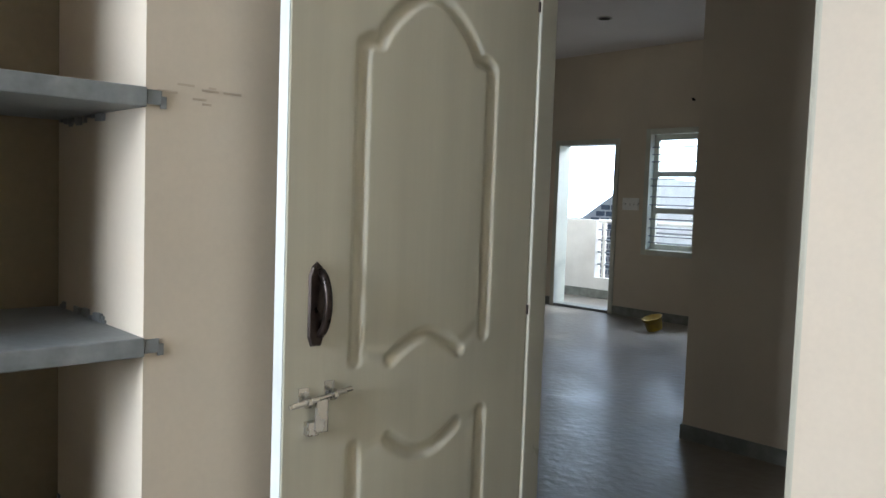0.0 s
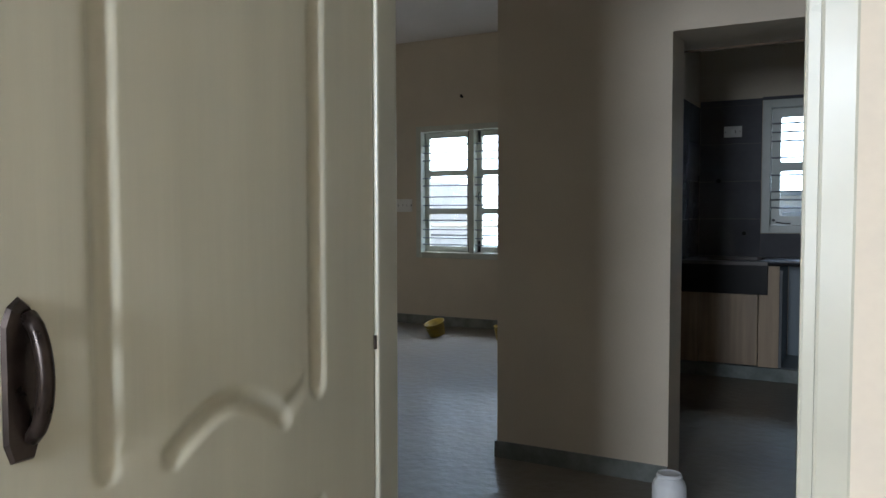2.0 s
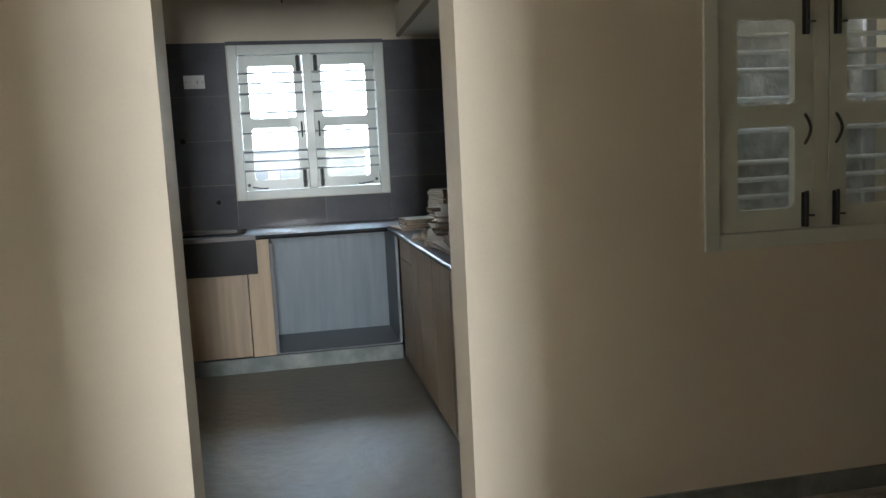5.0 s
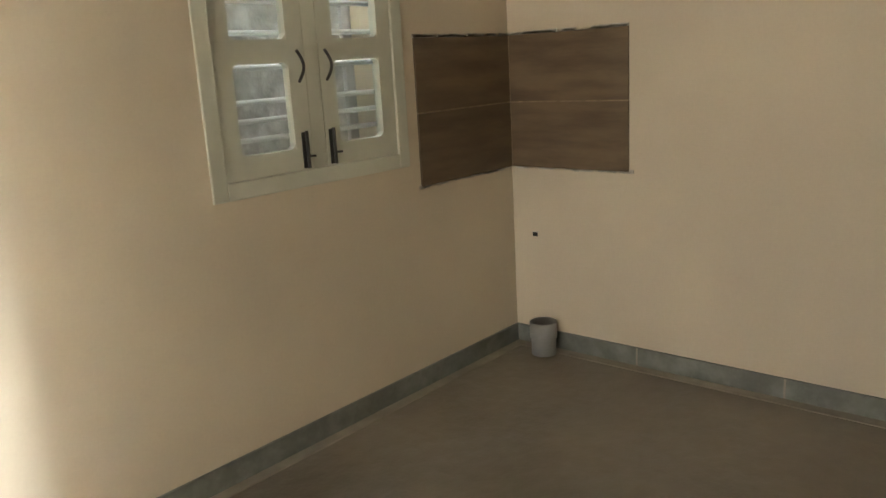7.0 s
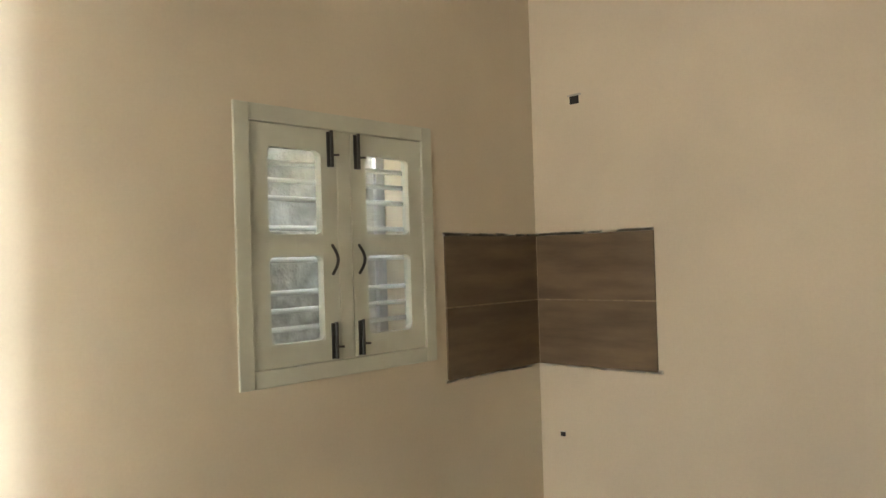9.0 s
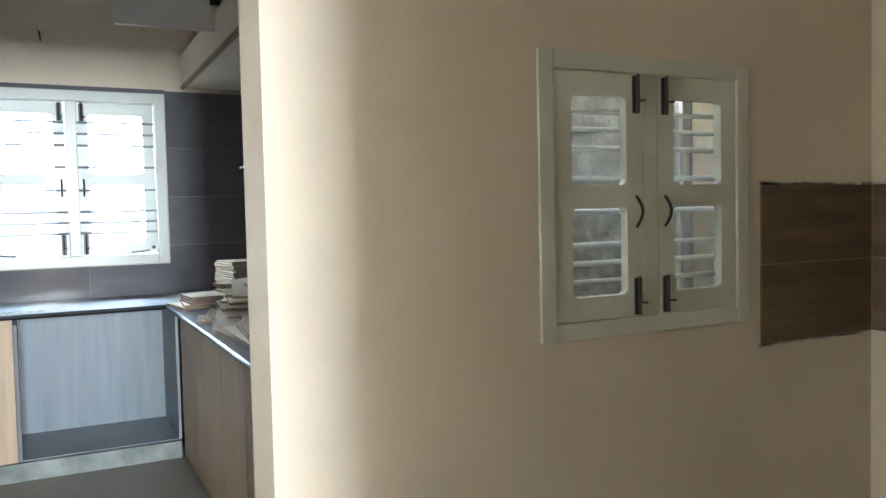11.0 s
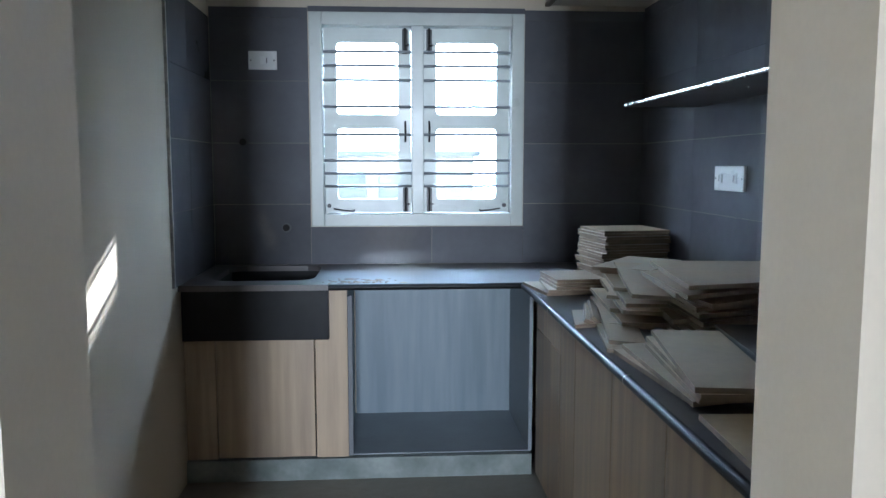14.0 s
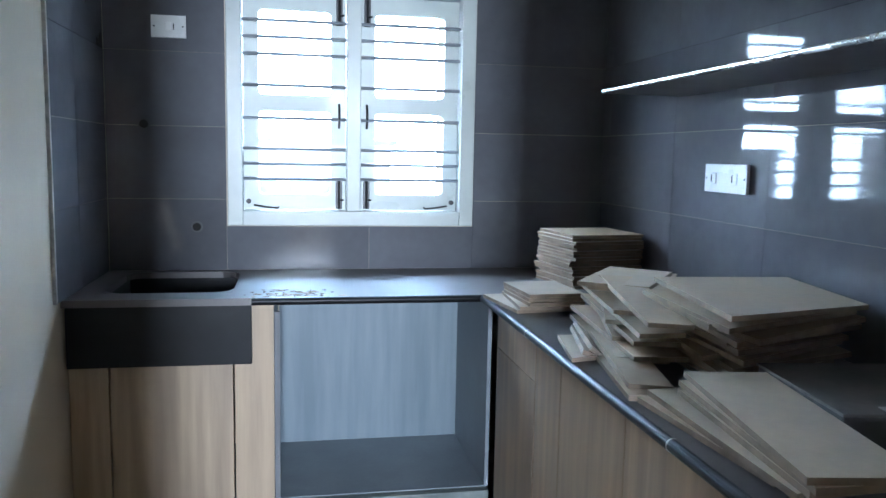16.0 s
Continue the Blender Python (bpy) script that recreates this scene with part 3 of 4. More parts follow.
for i, j in cells:
    ring = ((i, j), (i + 1, j), (i + 1, j + 1), (i, j + 1))
    bm.faces.new([corner(*p, True) for p in ring])
    bm.faces.new([corner(*p, False) for p in ring[::-1]])
    for (p, q), beside in zip(zip(ring, ring[1:] + ring[:1]), ((i, j - 1), (i + 1, j), (i, j + 1), (i - 1, j))):
        if beside not in cells:
            bm.faces.new((corner(*p, False), corner(*q, False), corner(*q, True), corner(*p, True)))
worktop = thing("worktop", bm, GRANITE, "dusty dark granite L-shaped kitchen worktop", "worktop")
part("nosing", tube(bmesh.new(), (0.902, 0.24, 0.8475), (0.902, 2.447, 0.8475), 0.0132, 16), BLACK_STONE, worktop, "polished dark rounded edge")
part("nosing", tube(bmesh.new(), (0.085, 2.455, 0.8475), (0.905, 2.455, 0.8475), 0.0132, 16), BLACK_STONE, worktop, "polished dark rounded edge")
# cement residue by the sink and mortar marks on the rounded edge
random.seed(31)
bm = bmesh.new()
for k in range(70):
    x, y = random.gauss(0.20, 0.09), 2.475 + 0.16 * random.random() ** 1.6
    if x < 0.03:
        continue
    a, n, s1 = random.random() * 6.28, random.choice((5, 6, 7)), 0.003 + 0.011 * random.random() ** 2
    ring = [(x + s1 * random.uniform(0.7, 1.7) * math.cos(a + 6.283 * i / n), y + s1 * random.uniform(0.5, 1.0) * math.sin(a + 6.283 * i / n)) for i in range(n)]
    lo = [bm.verts.new((p, q, 0.8599)) for p, q in ring]
    hi = [bm.verts.new((x + (p - x) * 0.7, y + (q - y) * 0.7, 0.8612 + 0.001 * random.random())) for p, q in ring]
    bm.faces.new(hi)
    for i in range(n):
        bm.faces.new((lo[i], lo[(i + 1) % n], hi[(i + 1) % n], hi[i]))
thing("cement_residue", bm, RESIDUE, "dried brown cement residue on worktop beside sink", "residue", kind="stuff")
for y in (1.88, 0.99):
    part("mortar_mark", tube(bmesh.new(), (0.902, y - 0.002, 0.8475), (0.902, y + 0.002, 0.8475), 0.0138, 16), PLASTER, worktop, "white mortar mark")
sink = base("kitchen_sink", (-0.2, 2.8, 0.62), "black granite sink with deep apron front", "sink")
part("apron", boxes((-0.522, 0.083, 2.472, 2.505, 0.623, 0.834), bevel=0.003), BLACK_STONE, sink)
part("basin", boxes((-0.45, 0.032, 2.56, 3.1, 0.64, 0.655), (-0.45, -0.432, 2.56, 3.1, 0.655, 0.8345), (0.014, 0.032, 2.56, 3.1, 0.655, 0.8345),
                    (-0.432, 0.014, 2.56, 2.58, 0.655, 0.8345), (-0.432, 0.014, 3.078, 3.1, 0.655, 0.8345)), BLACK_STONE, sink)
for cx, sx in ((-0.43, 1), (0.012, -1)):
    for cy, sy in ((2.582, 1), (3.075, -1)):
        bm = bmesh.new()
        v = [bm.verts.new((cx + sx * p, cy + sy * q, 0.8605)) for p, q in ((0, 0), (0.075, 0), (0.045, 0.008), (0.022, 0.022), (0.008, 0.045), (0, 0.075))]
        w = [bm.verts.new((p.co.x, p.co.y, 0.836)) for p in v]
        bm.faces.new(v)
        for i in range(6):
            bm.faces.new((v[i], w[i], w[(i + 1) % 6], v[(i + 1) % 6]))
        part("rim_corner", bm, GRANITE, sink, "rounded corner of the sink cut-out")
part("drain", lathe([(0.04, 0.0), (0.042, 0.004), (0.03, 0.005)], (-0.2, 2.85, 0.655)), CHROME, sink)

cab = base("sink_cabinet", (-0.17, 2.8, 0.096), "pale oak laminate sink base cabinet with one door", "cabinet")
part("filler", boxes((-0.527, -0.40, 2.512, 2.53, 0.098, 0.621), bevel=0.001), LAMINATE, cab)
part("cabinet_door", boxes((-0.394, 0.016, 2.508, 2.53, 0.104, 0.618), bevel=0.002), LAMINATE, cab)
part("end_panel", boxes((0.022, 0.158, 2.510, 2.53, 0.098, 0.833), bevel=0.001), LAMINATE, cab)
part("side_panel", boxes((0.14, 0.158, 2.53, 3.12, 0.098, 0.833)), DUSTY_PANEL, cab)
bay = base("open_counter_bay", (0.55, 3.1, 0.096), "open bay under counter with dusty blue-grey back", "open bay")
part("back_panel", boxes((0.165, 1.02, 3.10, 3.125, 0.098, 0.833)), DUSTY_PANEL, bay)
part("bay_floor", boxes((0.159, 0.954, 2.535, 3.098, 0.096, 0.1)), BAY_FLOOR, bay)
part("side_panel", boxes((0.945, 0.96, 2.535, 3.098, 0.1, 0.833)), BAY_FLOOR, bay)
part("trim_strip", boxes((0.16, 0.178, 2.512, 2.53, 0.102, 0.8)), GREY_BOARD, bay)

EDGES = [2.455, 1.99, 1.76, 1.325, 0.89, 0.455, 0.24]
for k, (hi, lo) in enumerate(zip(EDGES, EDGES[1:])):
    unit = base("base_cabinet", (1.25, (hi + lo) / 2, 0), "pale oak laminate base cabinet under granite worktop", "cabinet", "cabinets along the side wall")
    part("body", boxes((0.982, 1.6, lo + 0.002, hi - 0.002, 0.0, 0.833)), GREY_BOARD, unit)
    if k == 0:
        part("drawer_front", boxes((0.962, 0.981, lo + 0.002, hi - 0.002, 0.668, 0.83), bevel=0.0015), LAMINATE, unit)
        part("cabinet_door", boxes((0.962, 0.981, lo + 0.002, hi - 0.002, 0.03, 0.664), bevel=0.0015), LAMINATE, unit)
    else:
        part("cabinet_door", boxes((0.962, 0.981, lo + 0.003, hi - 0.003, 0.03, 0.83), bevel=0.002), LAMINATE, unit)

# wall shelf and switches
ledge = thing("wall_shelf", boxes((1.305, 1.612, 0.45, 2.392, 1.588, 1.602), bevel=0.002), GRANITE, "thin dark granite wall shelf with pale edge", "shelf")
part("shelf_edge", tube(bmesh.new(), (1.303, 0.46, 1.595), (1.303, 2.386, 1.595), 0.0072, 10), CHROME, ledge, "polished pale front edge")


def switch_plate(name, centre, width, height, normal, rockers, label):
    """normal 'y': faces -y; 'x': faces -x."""
    top = base(name, centre, label, "switch")
    cx, cy, cz = centre

    def slab(u0, u1, d0, d1, z0, z1, bevel):
        if normal == "y":
            return boxes((cx + u0, cx + u1, cy - d1, cy - d0, cz + z0, cz + z1), bevel=bevel)
        return boxes((cx - d1, cx - d0, cy + u0, cy + u1, cz + z0, cz + z1), bevel=bevel)
    part("plate", slab(-width / 2, width / 2, 0.001, 0.011, -height / 2, height / 2, 0.002), SWITCH, top)
    for k in range(rockers):
        u = -width / 2 + width * (k + 0.5) / rockers
        part("rocker", slab(u - 0.011, u + 0.011, 0.0112, 0.015, -0.018, 0.018, 0.002), SWITCH, top)
        part("socket_hole", slab(u + 0.018, u + 0.022, 0.0112, 0.0122, -0.012, 0.012, 0.0), DARK, top)
    for u in (-width / 2 + 0.012, width / 2 - 0.012):
        part("screw", slab(u - 0.003, u + 0.003, 0.0112, 0.0122, -0.003, 0.003, 0.0), DARK, top)
    return top


switch_plate("socket_plate", (-0.266, YN - 0.009, 1.855), 0.135, 0.088, "y", 1, "white socket plate on grey kitchen tiles")
switch_plate("switch_plate", (XE - 0.009, 2.045, 1.303), 0.25, 0.092, "x", 2, "white switch and socket plate on glossy tiles")
switch_plate("switch_board", (-3.785, 3.8, 1.29), 0.22, 0.14, "y", 4, "white switch board beside balcony door")
for x, z in ((-0.37, 1.465), (-0.17, 1.045)):
    stub = thing("water_outlet", tube(bmesh.new(), (x, YN - 0.008, z), (x, YN - 0.022, z), 0.017, 14), DARK, "dark capped tap outlet in grey tiles", "pipe outlet", "tap outlets")
    part("collar", tube(bmesh.new(), (x, YN - 0.0082, z), (x, YN - 0.012, z), 0.024, 16), GROUT, stub)

# loft
loft = base("kitchen_loft", (1.37, 1.7, 2.13), "cream concrete kitchen loft with brown lower edge", "loft")
part("slab", boxes((1.13, 1.612, 0.24, 3.13, 2.135, 2.20)), PAINT, loft)
part("fascia", boxes((1.112, 1.13, 0.24, 3.13, 2.145, 2.33), bevel=0.002), PAINT, loft)
part("edge_band", boxes((1.110, 1.134, 0.24, 3.13, 2.128, 2.144)), LOFT_EDGE, loft)
part("loft_divider", boxes((1.14, 1.6, 2.05, 2.07, 2.21, H - 0.01)), LOFT_BOARD, loft)
part("loft_door", boxes((0.655, 1.125, 1.985, 2.005, 2.235, 2.95), bevel=0.002), LOFT_BOARD, loft, "open white loft door")
part("loft_hinge", boxes((1.09, 1.14, 1.96, 1.985, 2.36, 2.40), bevel=0.003), BLACK, loft)
front_loft = base("entrance_loft", (0.5, 0.4, 2.03), "cream loft slab over the kitchen entrance", "loft")
part("slab", boxes((XW, 1.10, 0.232, 0.57, 2.03, 2.10)), PAINT, front_loft)
part("edge_band", boxes((XW, 1.10, 0.572, 0.584, 2.022, 2.10)), LOFT_EDGE, front_loft)
hook = thing("wall_conduit_box", boxes((0.30, 0.36, 3.128, 3.139, 2.40, 2.46), bevel=0.004), PLASTER, "small white exhaust conduit box on wall", "conduit box")
part("cable", sweep([(0.335, 3.12, 2.42), (0.34, 3.10, 2.40), (0.345, 3.11, 2.36)], 0.005), DARK, hook)

# ---- offcuts on the worktop ----


def board(place, length, width, thick, turn, tilt=0.0, lean=0.0, mat=None, pale=False, label="beige ceramic tile offcut lying on granite worktop", group="loose tile offcuts", name="tile_offcut", skew=0.0):
    bm = bmesh.new()
    pts = [(-width / 2, -length / 2), (width / 2, -length / 2 + skew), (width / 2, length / 2), (-width / 2, length / 2 - skew * 0.4)]
    lo = [bm.verts.new((a, b, 0)) for a, b in pts]
    hi = [bm.verts.new((a, b, thick)) for a, b in pts]
    bm.faces.new(lo[::-1])
    bm.faces.new(hi)
    for i in range(4):
        bm.faces.new((lo[i], lo[(i + 1) % 4], hi[(i + 1) % 4], hi[i]))
    me = mesh_of(name, bm, mat or (BOARD_PALE if pale else BOARD))
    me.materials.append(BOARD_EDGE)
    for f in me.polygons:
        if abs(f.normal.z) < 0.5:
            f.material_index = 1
    ob = new(name, me)
    ob.matrix_world = pose(*place, tilt, lean, turn)
    return tagged(ob, label, "tile", group)


random.seed(11)
WT = 0.861
# neat stack at the back
for k in range(17):
    board((1.40 + random.uniform(-0.008, 0.008), 2.71 + random.uniform(-0.012, 0.012), WT + k * 0.0122), 0.305, 0.305, 0.011, 9 + random.uniform(-3, 3),
          pale=k % 3 != 1, label="square beige tile in a neat stack", group="neat tile stack", name="stacked_tile")
# short stack at the worktop corner
for k, (dx, dy, l, w, a) in enumerate(((0.0, 0.03, 0.30, 0.25, 8), (0.012, 0.0, 0.30, 0.20, -4), (0.02, -0.01, 0.27, 0.19, 3), (0.022, 0.0, 0.26, 0.19, 3), (0.022, 0.0, 0.26, 0.19, 4))):
    board((1.035 + dx, 2.24 + dy, WT + k * 0.0125), l, w, 0.0115, a, pale=k in (1, 4), label="pale tile offcut in a short stack", group="short tile stack")
# large flat pile
for k in range(12):
    big = k > 7
    board((1.35 + random.uniform(-0.035, 0.02), 1.44 + random.uniform(-0.03, 0.05), WT + 0.004 + k * 0.0133), 0.50 if big else 0.44, 0.39 if big else 0.34, 0.0115,
          -4 + random.uniform(-8, 8), 0.6 * (k % 3 - 1), -1.2 * (k % 2), skew=0.13 + 0.05 * random.random())
board((1.345, 1.42, WT + 0.170), 0.55, 0.40, 0.0115, -7, 0.8, 1.2, skew=0.17, label="large square beige tile on top of the heap")
# fallen strips leaning on the heap: place, length, width, turn, tilt, lean, pale
STRIPS = [
    (1.10, 1.75, 0.862, 0.55, 0.12, -8, 0, 0, False), (1.12, 1.72, 0.876, 0.60, 0.13, -14, 0, 3, False),
    (1.11, 1.70, 0.890, 0.62, 0.14, -6, 0.5, 3, False), (1.15, 1.80, 0.905, 0.58, 0.12, -16, 0.5, 4, False),
    (1.13, 1.72, 0.921, 0.62, 0.13, -9, 0.6, 3, False), (1.18, 1.84, 0.936, 0.56, 0.14, -20, 0.6, 3, False),
    (1.13, 1.72, 0.950, 0.68, 0.12, -9, 1.0, 2, False), (1.20, 1.80, 0.966, 0.50, 0.13, -24, 1.5, 2, False),
    (1.14, 1.66, 0.984, 0.60, 0.11, -11, 2.0, 3, False), (1.23, 1.95, 0.992, 0.36, 0.20, -38, 0.5, 1, True),
    (1.27, 1.98, 0.978, 0.40, 0.22, -32, 0, 1, False), (1.02, 1.46, 0.876, 0.46, 0.10, -11, 1.2, 5, False),
    (1.00, 1.42, 0.862, 0.46, 0.10, -10, 0, 0, False), (0.955, 1.63, 0.862, 0.26, 0.065, -11, 0, 0, True),
    (0.985, 1.66, 0.868, 0.30, 0.05, -14, 0, 28, False), (1.00, 1.67, 0.872, 0.30, 0.05, -12, 0, 40, False),
    (0.985, 0.99, 0.862, 0.44, 0.09, 4, 0, 0, False), (1.005, 0.95, 0.875, 0.52, 0.12, -1, 0, 0, True),
    (1.045, 0.91, 0.888, 0.50, 0.15, -6, 0, 0, False), (1.052, 0.905, 0.901, 0.53, 0.16, -7, 0, 0, False),
    (1.062, 0.91, 0.914, 0.54, 0.172, -10, 0, 0, True), (1.03, 0.50, 0.862, 0.30, 0.20, -3, 0, 0, False),
]
for x, y, z, l, w, a, t, n, pale in STRIPS:
    board((x, y, z), l, w, 0.0115, a, t, n, pale=pale, skew=0.035 * random.random())
case = thing("flat_tile_box", boxes((-0.2, 0.2, -0.165, 0.165, 0.0, 0.066), bevel=0.006), BLACK, "black flat carton with dusty grey top beside the offcuts", "box")
part("dusty_lid", boxes((-0.203, 0.203, -0.168, 0.168, 0.067, 0.073), bevel=0.002), CASE_TOP, case, "dusty grey carton top")
part("label_strip", boxes((-0.2015, -0.2003, -0.12, 0.06, 0.028, 0.05)), PLASTER, case, "pale paper strip")
part("label_bar", boxes((-0.12, 0.02, -0.16, -0.13, 0.0732, 0.0742)), PLASTER, case, "pale printed bar")
case.matrix_world = pose(1.375, 1.01, 0.8615, 0, 0, -8)

# ---- living room things ----


def bucket(place, tip, label):
    ob = thing("yellow_bucket", lathe([(0.085, 0), (0.09, 0.004), (0.115, 0.2), (0.122, 0.205), (0.122, 0.215), (0.112, 0.215), (0.086, 0.012)], (0, 0, 0)), YELLOW, label, "bucket", "yellow buckets")
    part("handle", sweep([(0.118 * math.cos(math.pi * k / 12), -0.118 * math.sin(math.pi * k / 12), 0.2 - 0.05 * math.sin(math.pi * k / 12)) for k in range(13)], 0.003), CHROME, ob)
    ob.matrix_world = pose(*place, *tip) @ Matrix.Diagonal((0.85, 0.85, 0.62, 1))
    return ob


bucket((-2.98, 3.12, 0.02), (12, -14, 20), "dusty yellow plastic bucket leaning on living room floor")
bucket((-2.33, 3.26, 0.0), (0, 0, 60), "dusty yellow plastic bucket standing near window wall")
rose = thing("ceiling_hole", lathe([(0.075, -0.006), (0.075, 0.0), (0.05, 0.0005)], (-3.24, 2.37, H - 0.002)), PLASTER, "round fan hook recess in ceiling", "ceiling fitting")
part("recess", lathe([(0.055, -0.0085), (0.055, -0.0062), (0.05, -0.0061)], (-3.24, 2.37, H - 0.002)), DARK, rose)
thing("wall_hook", sweep([(-3.06, 3.80, 2.42), (-3.06, 3.77, 2.42), (-3.06, 3.765, 2.44)], 0.012), DARK, "small dark conduit stub on wall", "hook")

door2 = base("door_2", (-4.43, 3.9, 0), "open balcony doorway with sage frame", "door", kind="structure")
part("door_frame", boxes((-4.9, -4.84, 3.785, 4.005, 0, 2.04), (-4.03, -3.97, 3.785, 4.005, 0, 2.04), (-4.84, -4.03, 3.785, 4.005, 1.98, 2.04), bevel=0.004), FRAME, door2)
part("threshold", boxes((-4.84, -4.03, 3.785, 4.005, 0.0, 0.03), bevel=0.003), SKIRT, door2)
part("latch", boxes((-4.045, -4.03, 3.80, 3.83, 0.86, 0.96), bevel=0.003), BLACK, door2)

# ---- balcony and outdoors ----
structure("balcony_floor", boxes((-6.4, -1.5, 4.0, 5.15, -0.15, -0.01)), CEMENT, "pale cement balcony floor", "floor")
structure("balcony_parapet", boxes((-6.4, -5.10, 4.98, 5.12, -0.01, 1.06), (-5.10, -1.5, 4.98, 5.12, -0.01, 0.27), bevel=0.004), HOUSE_WHITE, "white balcony parapet with railing gap", "parapet")
structure("baseboard", boxes((-6.4, -1.5, 4.966, 4.98, -0.01, 0.11), bevel=0.002), SKIRT, "grey skirting along balcony parapet", "skirting")
rail = base("balcony_railing", (-4.2, 5.05, 0.27), "white steel balcony railing on low parapet", "railing")
for x in (-5.0, -4.3, -3.5, -2.7, -1.9):
    part("post", boxes((x - 0.02, x + 0.02, 5.03, 5.07, 0.27, 1.04), bevel=0.003), WHITE_BAR, rail)
for z in (0.45, 0.62, 0.79, 0.93):
    part("rail", tube(bmesh.new(), (-5.1, 5.05, z), (-1.5, 5.05, z), 0.012, 10), GRILLE, rail)
part("top_rail", tube(bmesh.new(), (-5.1, 5.05, 1.05), (-1.5, 5.05, 1.05), 0.025, 12), WHITE_BAR, rail)

structure("ground", boxes((-400, 400, -300, 500, -3.6, -3.5)), EARTH, "dry bare ground", "ground")
structure("building_base", boxes((-6.2, 3.6, -6.2, 4.0, -3.5, -0.15)), PAINT, "storey below the flat", "wall")
# unseen slab, added so the sun streak ends at its upper edge
structure("sunshade", boxes((-0.3, 1.3, 3.34, 3.9, 2.13, 2.22)), PAINT, "unseen concrete sunshade added to cut the kitchen sun", "sunshade")

house = base("neighbour_house", (-8.5, 11, -3.5), "white neighbouring house with painted grey blocks", "house")
bm = bmesh.new()
v = [bm.verts.new(p) for p in ((-13.0, 9.8, -3.5), (-7.6, 9.8, -3.5), (-7.6, 9.8, 1.86), (-9.05, 9.8, 0.92), (-13.0, 9.8, 0.92))]
w = [bm.verts.new((p.co.x, 13.0, p.co.z)) for p in v]
bm.faces.new(v)
bm.faces.new(w[::-1])
for i in range(5):
    bm.faces.new((v[i], w[i], w[(i + 1) % 5], v[(i + 1) % 5]))
part("wall", bm, HOUSE_WHITE, house)
block = mesh_of("block", boxes((-0.105, 0.105, -0.02, 0.0, -0.05, 0.05), bevel=0.004), HOUSE_GREY)
for r in range(17):
    for c in range(6):
        x = -9.1 + c * 0.25 + (0.125 if r % 2 else 0)
        z = -0.4 + r * 0.135
        if x < -7.7 and z < 0.92 + (x + 9.05) * 0.648 - 0.1:
            ob = new("block", block)
            ob.parent = house
            ob.matrix_parent_inverse = house.matrix_world.inverted()
            ob.matrix_basis = Matrix.Translation((x, 9.80, z))
house2 = base("apartment_building", (-1.0, 14, -3.5), "pale apartment building beyond the windows", "house")
part("wall", boxes((-5.2, 1.7, 12.0, 18.0, -3.5, 1.5)), HOUSE_WHITE, house2)
part("roof", boxes((-5.3, 1.8, 11.9, 18.1, 1.5, 1.58)), HOUSE_PALE, house2)
for x in (-4.6, -3.2, -1.8, -0.4, 0.5):
    for z in (-1.6, 0.75):
        win = part("window", boxes((x - 0.35, x + 0.35, 11.96, 12.0, z - 0.45, z + 0.45), bevel=0.01), HOUSE_PALE, house2)
        part("sill", boxes((x - 0.42, x + 0.42, 11.9, 12.0, z - 0.55, z - 0.46)), HOUSE_WHITE, win)
# house added as a sun blocker: its roof trims the wall streak from below
house3 = base("sun_blocking_house", (4.4, 11.5, -3.5), "added yellow painted house that blocks the low sun", "house")
part("wall", boxes((2.6, 6.5, 10.0, 13.0, -3.5, 4.72)), HOUSE_YELLOW, house3)
part("roof", boxes((2.55, 6.6, 9.95, 13.1, 4.72, 4.82)), HOUSE_WHITE, house3)
for z in (-1.5, 1.3):
    win = part("window", boxes((3.4, 4.4, 9.96, 10.0, z - 0.5, z + 0.5), bevel=0.01), HOUSE_GREY, house3)
    part("sill", boxes((3.3, 4.5, 9.9, 10.0, z - 0.6, z - 0.51)), HOUSE_WHITE, win)
glow = bpy.data.materials.new("bright_hazy_sky")
glow.use_nodes = True
glow_nodes = glow.node_tree.nodes
glow_shader = glow_nodes.new("ShaderNodeEmission")
glow_shader.inputs["Color"].default_value = (0.74, 0.88, 1.0, 1)
glow_shader.inputs["Strength"].default_value = 9.0
glow.node_tree.links.new(glow_shader.outputs[0], glow_nodes["Material Output"].inputs["Surface"])
structure("backdrop", boxes((-160, 120, 90, 90.2, -3.5, 30)), glow, "bright hazy sky in the distance", "sky")

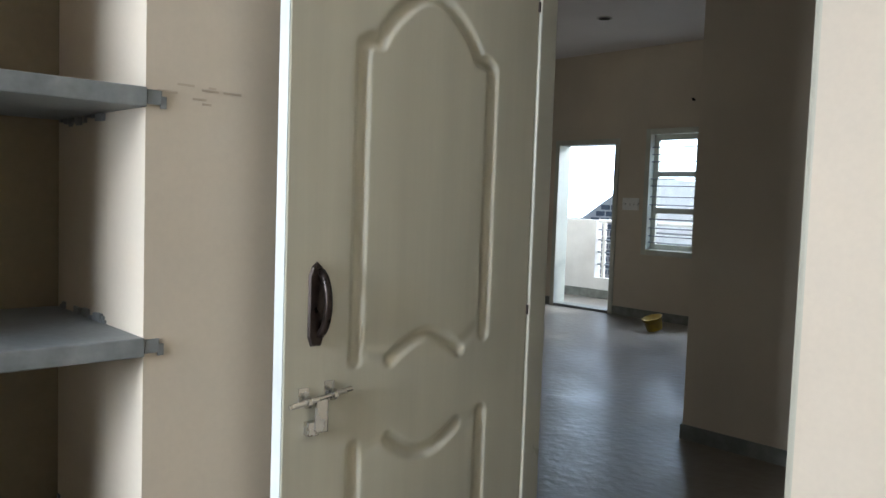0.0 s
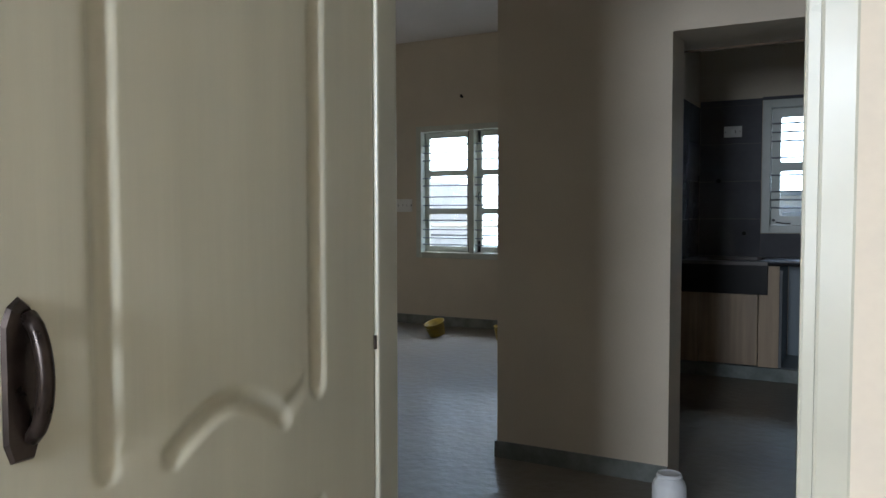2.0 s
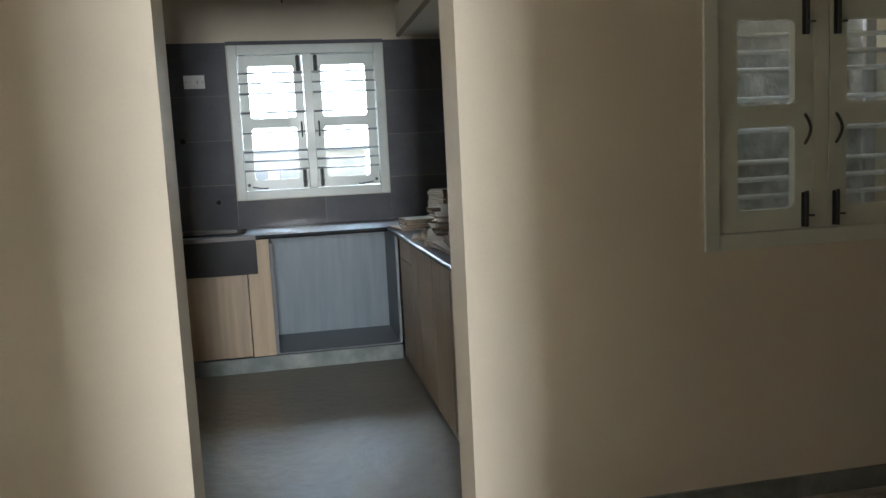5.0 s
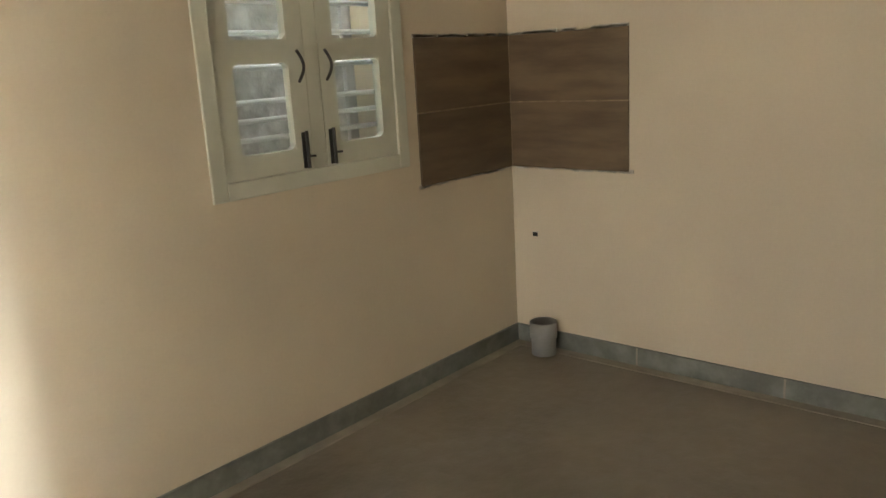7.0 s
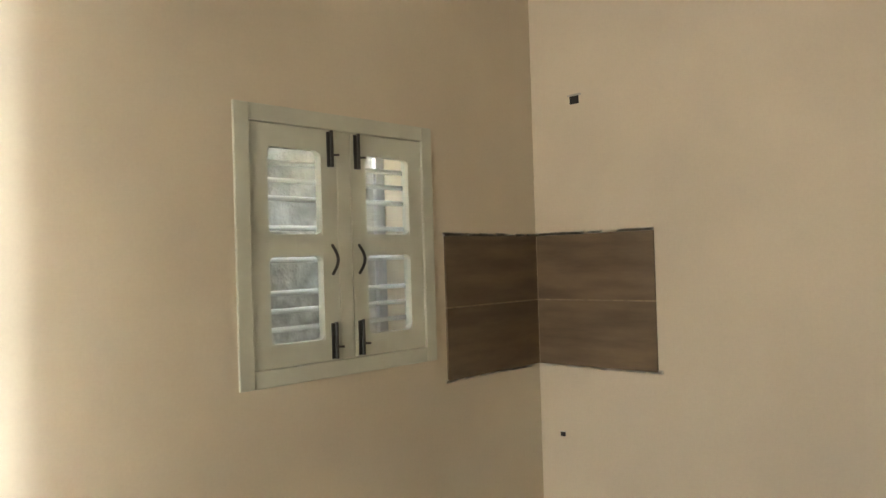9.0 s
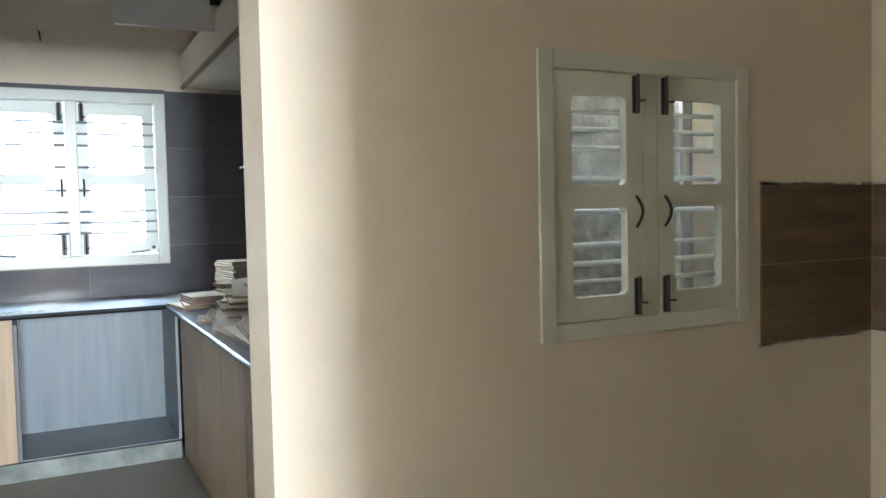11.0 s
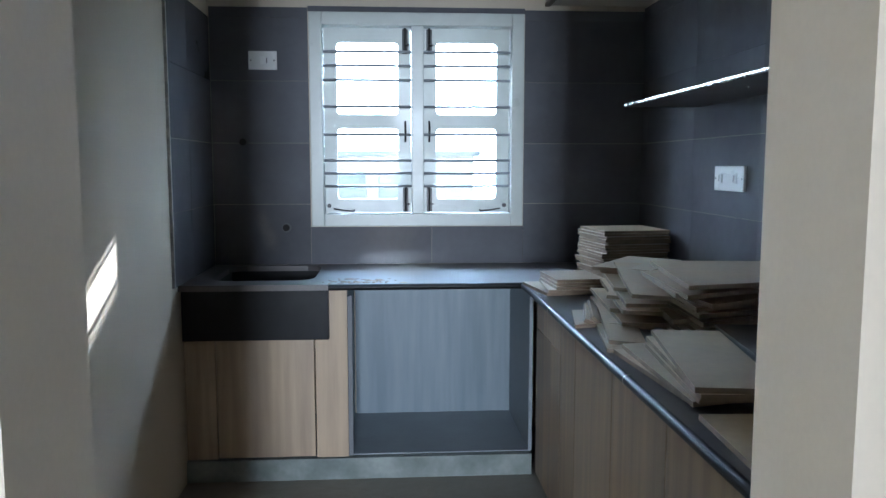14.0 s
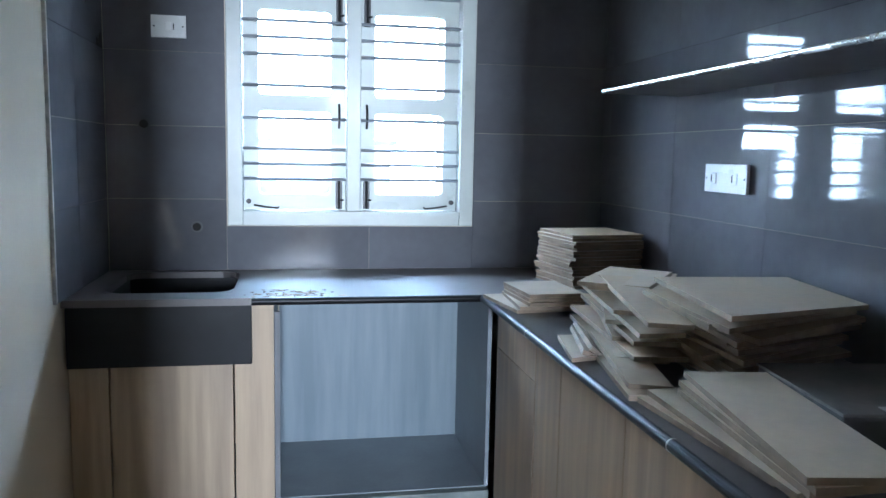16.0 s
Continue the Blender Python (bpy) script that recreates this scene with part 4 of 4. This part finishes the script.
# ---- duct behind the shutter window ----
film = thing("plastic_sheet", boxes((1.74, 2.48, 0.26, 0.275, 0.9, 1.72), bevel=0.004), FOIL, "crumpled clear plastic sheet behind the shutters", "plastic sheet")
# white strip added to give the bright reflection at the panes' right edge
thing("white_board", boxes((2.47, 2.62, 0.235, 0.255, 0.86, 1.9), bevel=0.004), LOFT_BOARD, "added white strip for the pane edge reflection", "board")

# ---- wall tiles, last ----


def tiles(wall, across, z0, z1, plane, place, length=0.60, height=0.30, offset=0.0):
    """Tiles in rows on a wall: across (a0, a1); plane 'y' or 'x'; place: the wall's face, tiles proud to the lesser side (sign -1) or greater."""
    pos, sign = place
    cache = {}
    z = z0
    while z < z1 - 0.01:
        top = min(z + height, z1)
        a = across[0] - offset
        while a < across[1] - 0.005:
            lo, hi = max(a, across[0]), min(a + length, across[1])
            a += length
            if hi - lo < 0.01:
                continue
            key = (round(hi - lo, 3), round(top - z, 3))
            if key not in cache:
                g, w2, h2 = 0.0005, key[0] / 2, key[1] / 2
                d = (0.0, 0.008) if sign > 0 else (-0.008, 0.0)
                if plane == "y":
                    bm = boxes((-w2 + g, w2 - g, d[0], d[1], -h2 + g, h2 - g))
                else:
                    bm = boxes((d[0], d[1], -w2 + g, w2 - g, -h2 + g, h2 - g))
                cache[key] = mesh_of("tile", bm, TILE)
            c, zc = (lo + hi) / 2, (z + top) / 2
            ob = new("tile", cache[key])
            ob.parent = wall
            random_lean = random.uniform(-0.06, 0.06)
            where = Matrix.Translation((c, pos, zc) if plane == "y" else (pos, c, zc))
            ob.matrix_basis = where @ pose(0, 0, 0, 0, 0, random_lean)
        z = top


random.seed(21)
tiles(wall_kitchen_north, (XW + 0.009, -0.05), 0.86, 2.11, "y", (3.139, -1))
tiles(wall_kitchen_north, (-0.05, 1.012), 0.86, 1.047, "y", (3.139, -1))
tiles(wall_kitchen_north, (-0.05, 1.012), 2.092, 2.118, "y", (3.139, -1), 1.2)
tiles(wall_kitchen_north, (1.012, XE), 0.86, 2.11, "y", (3.139, -1))
tiles(wall_kitchen_east, (0.24, 3.13), 0.86, 2.125, "x", (1.619, -1), offset=0.2)
tiles(wall_kitchen_west, (2.40, 3.13), 0.86, 2.07, "x", (-0.529, 1), offset=0.3)
structure("trim", boxes((-0.53, -0.519, 2.385, 2.399, 0.86, 2.07)), PLASTER, "pale mortar edge of the wall tiles", "trim")
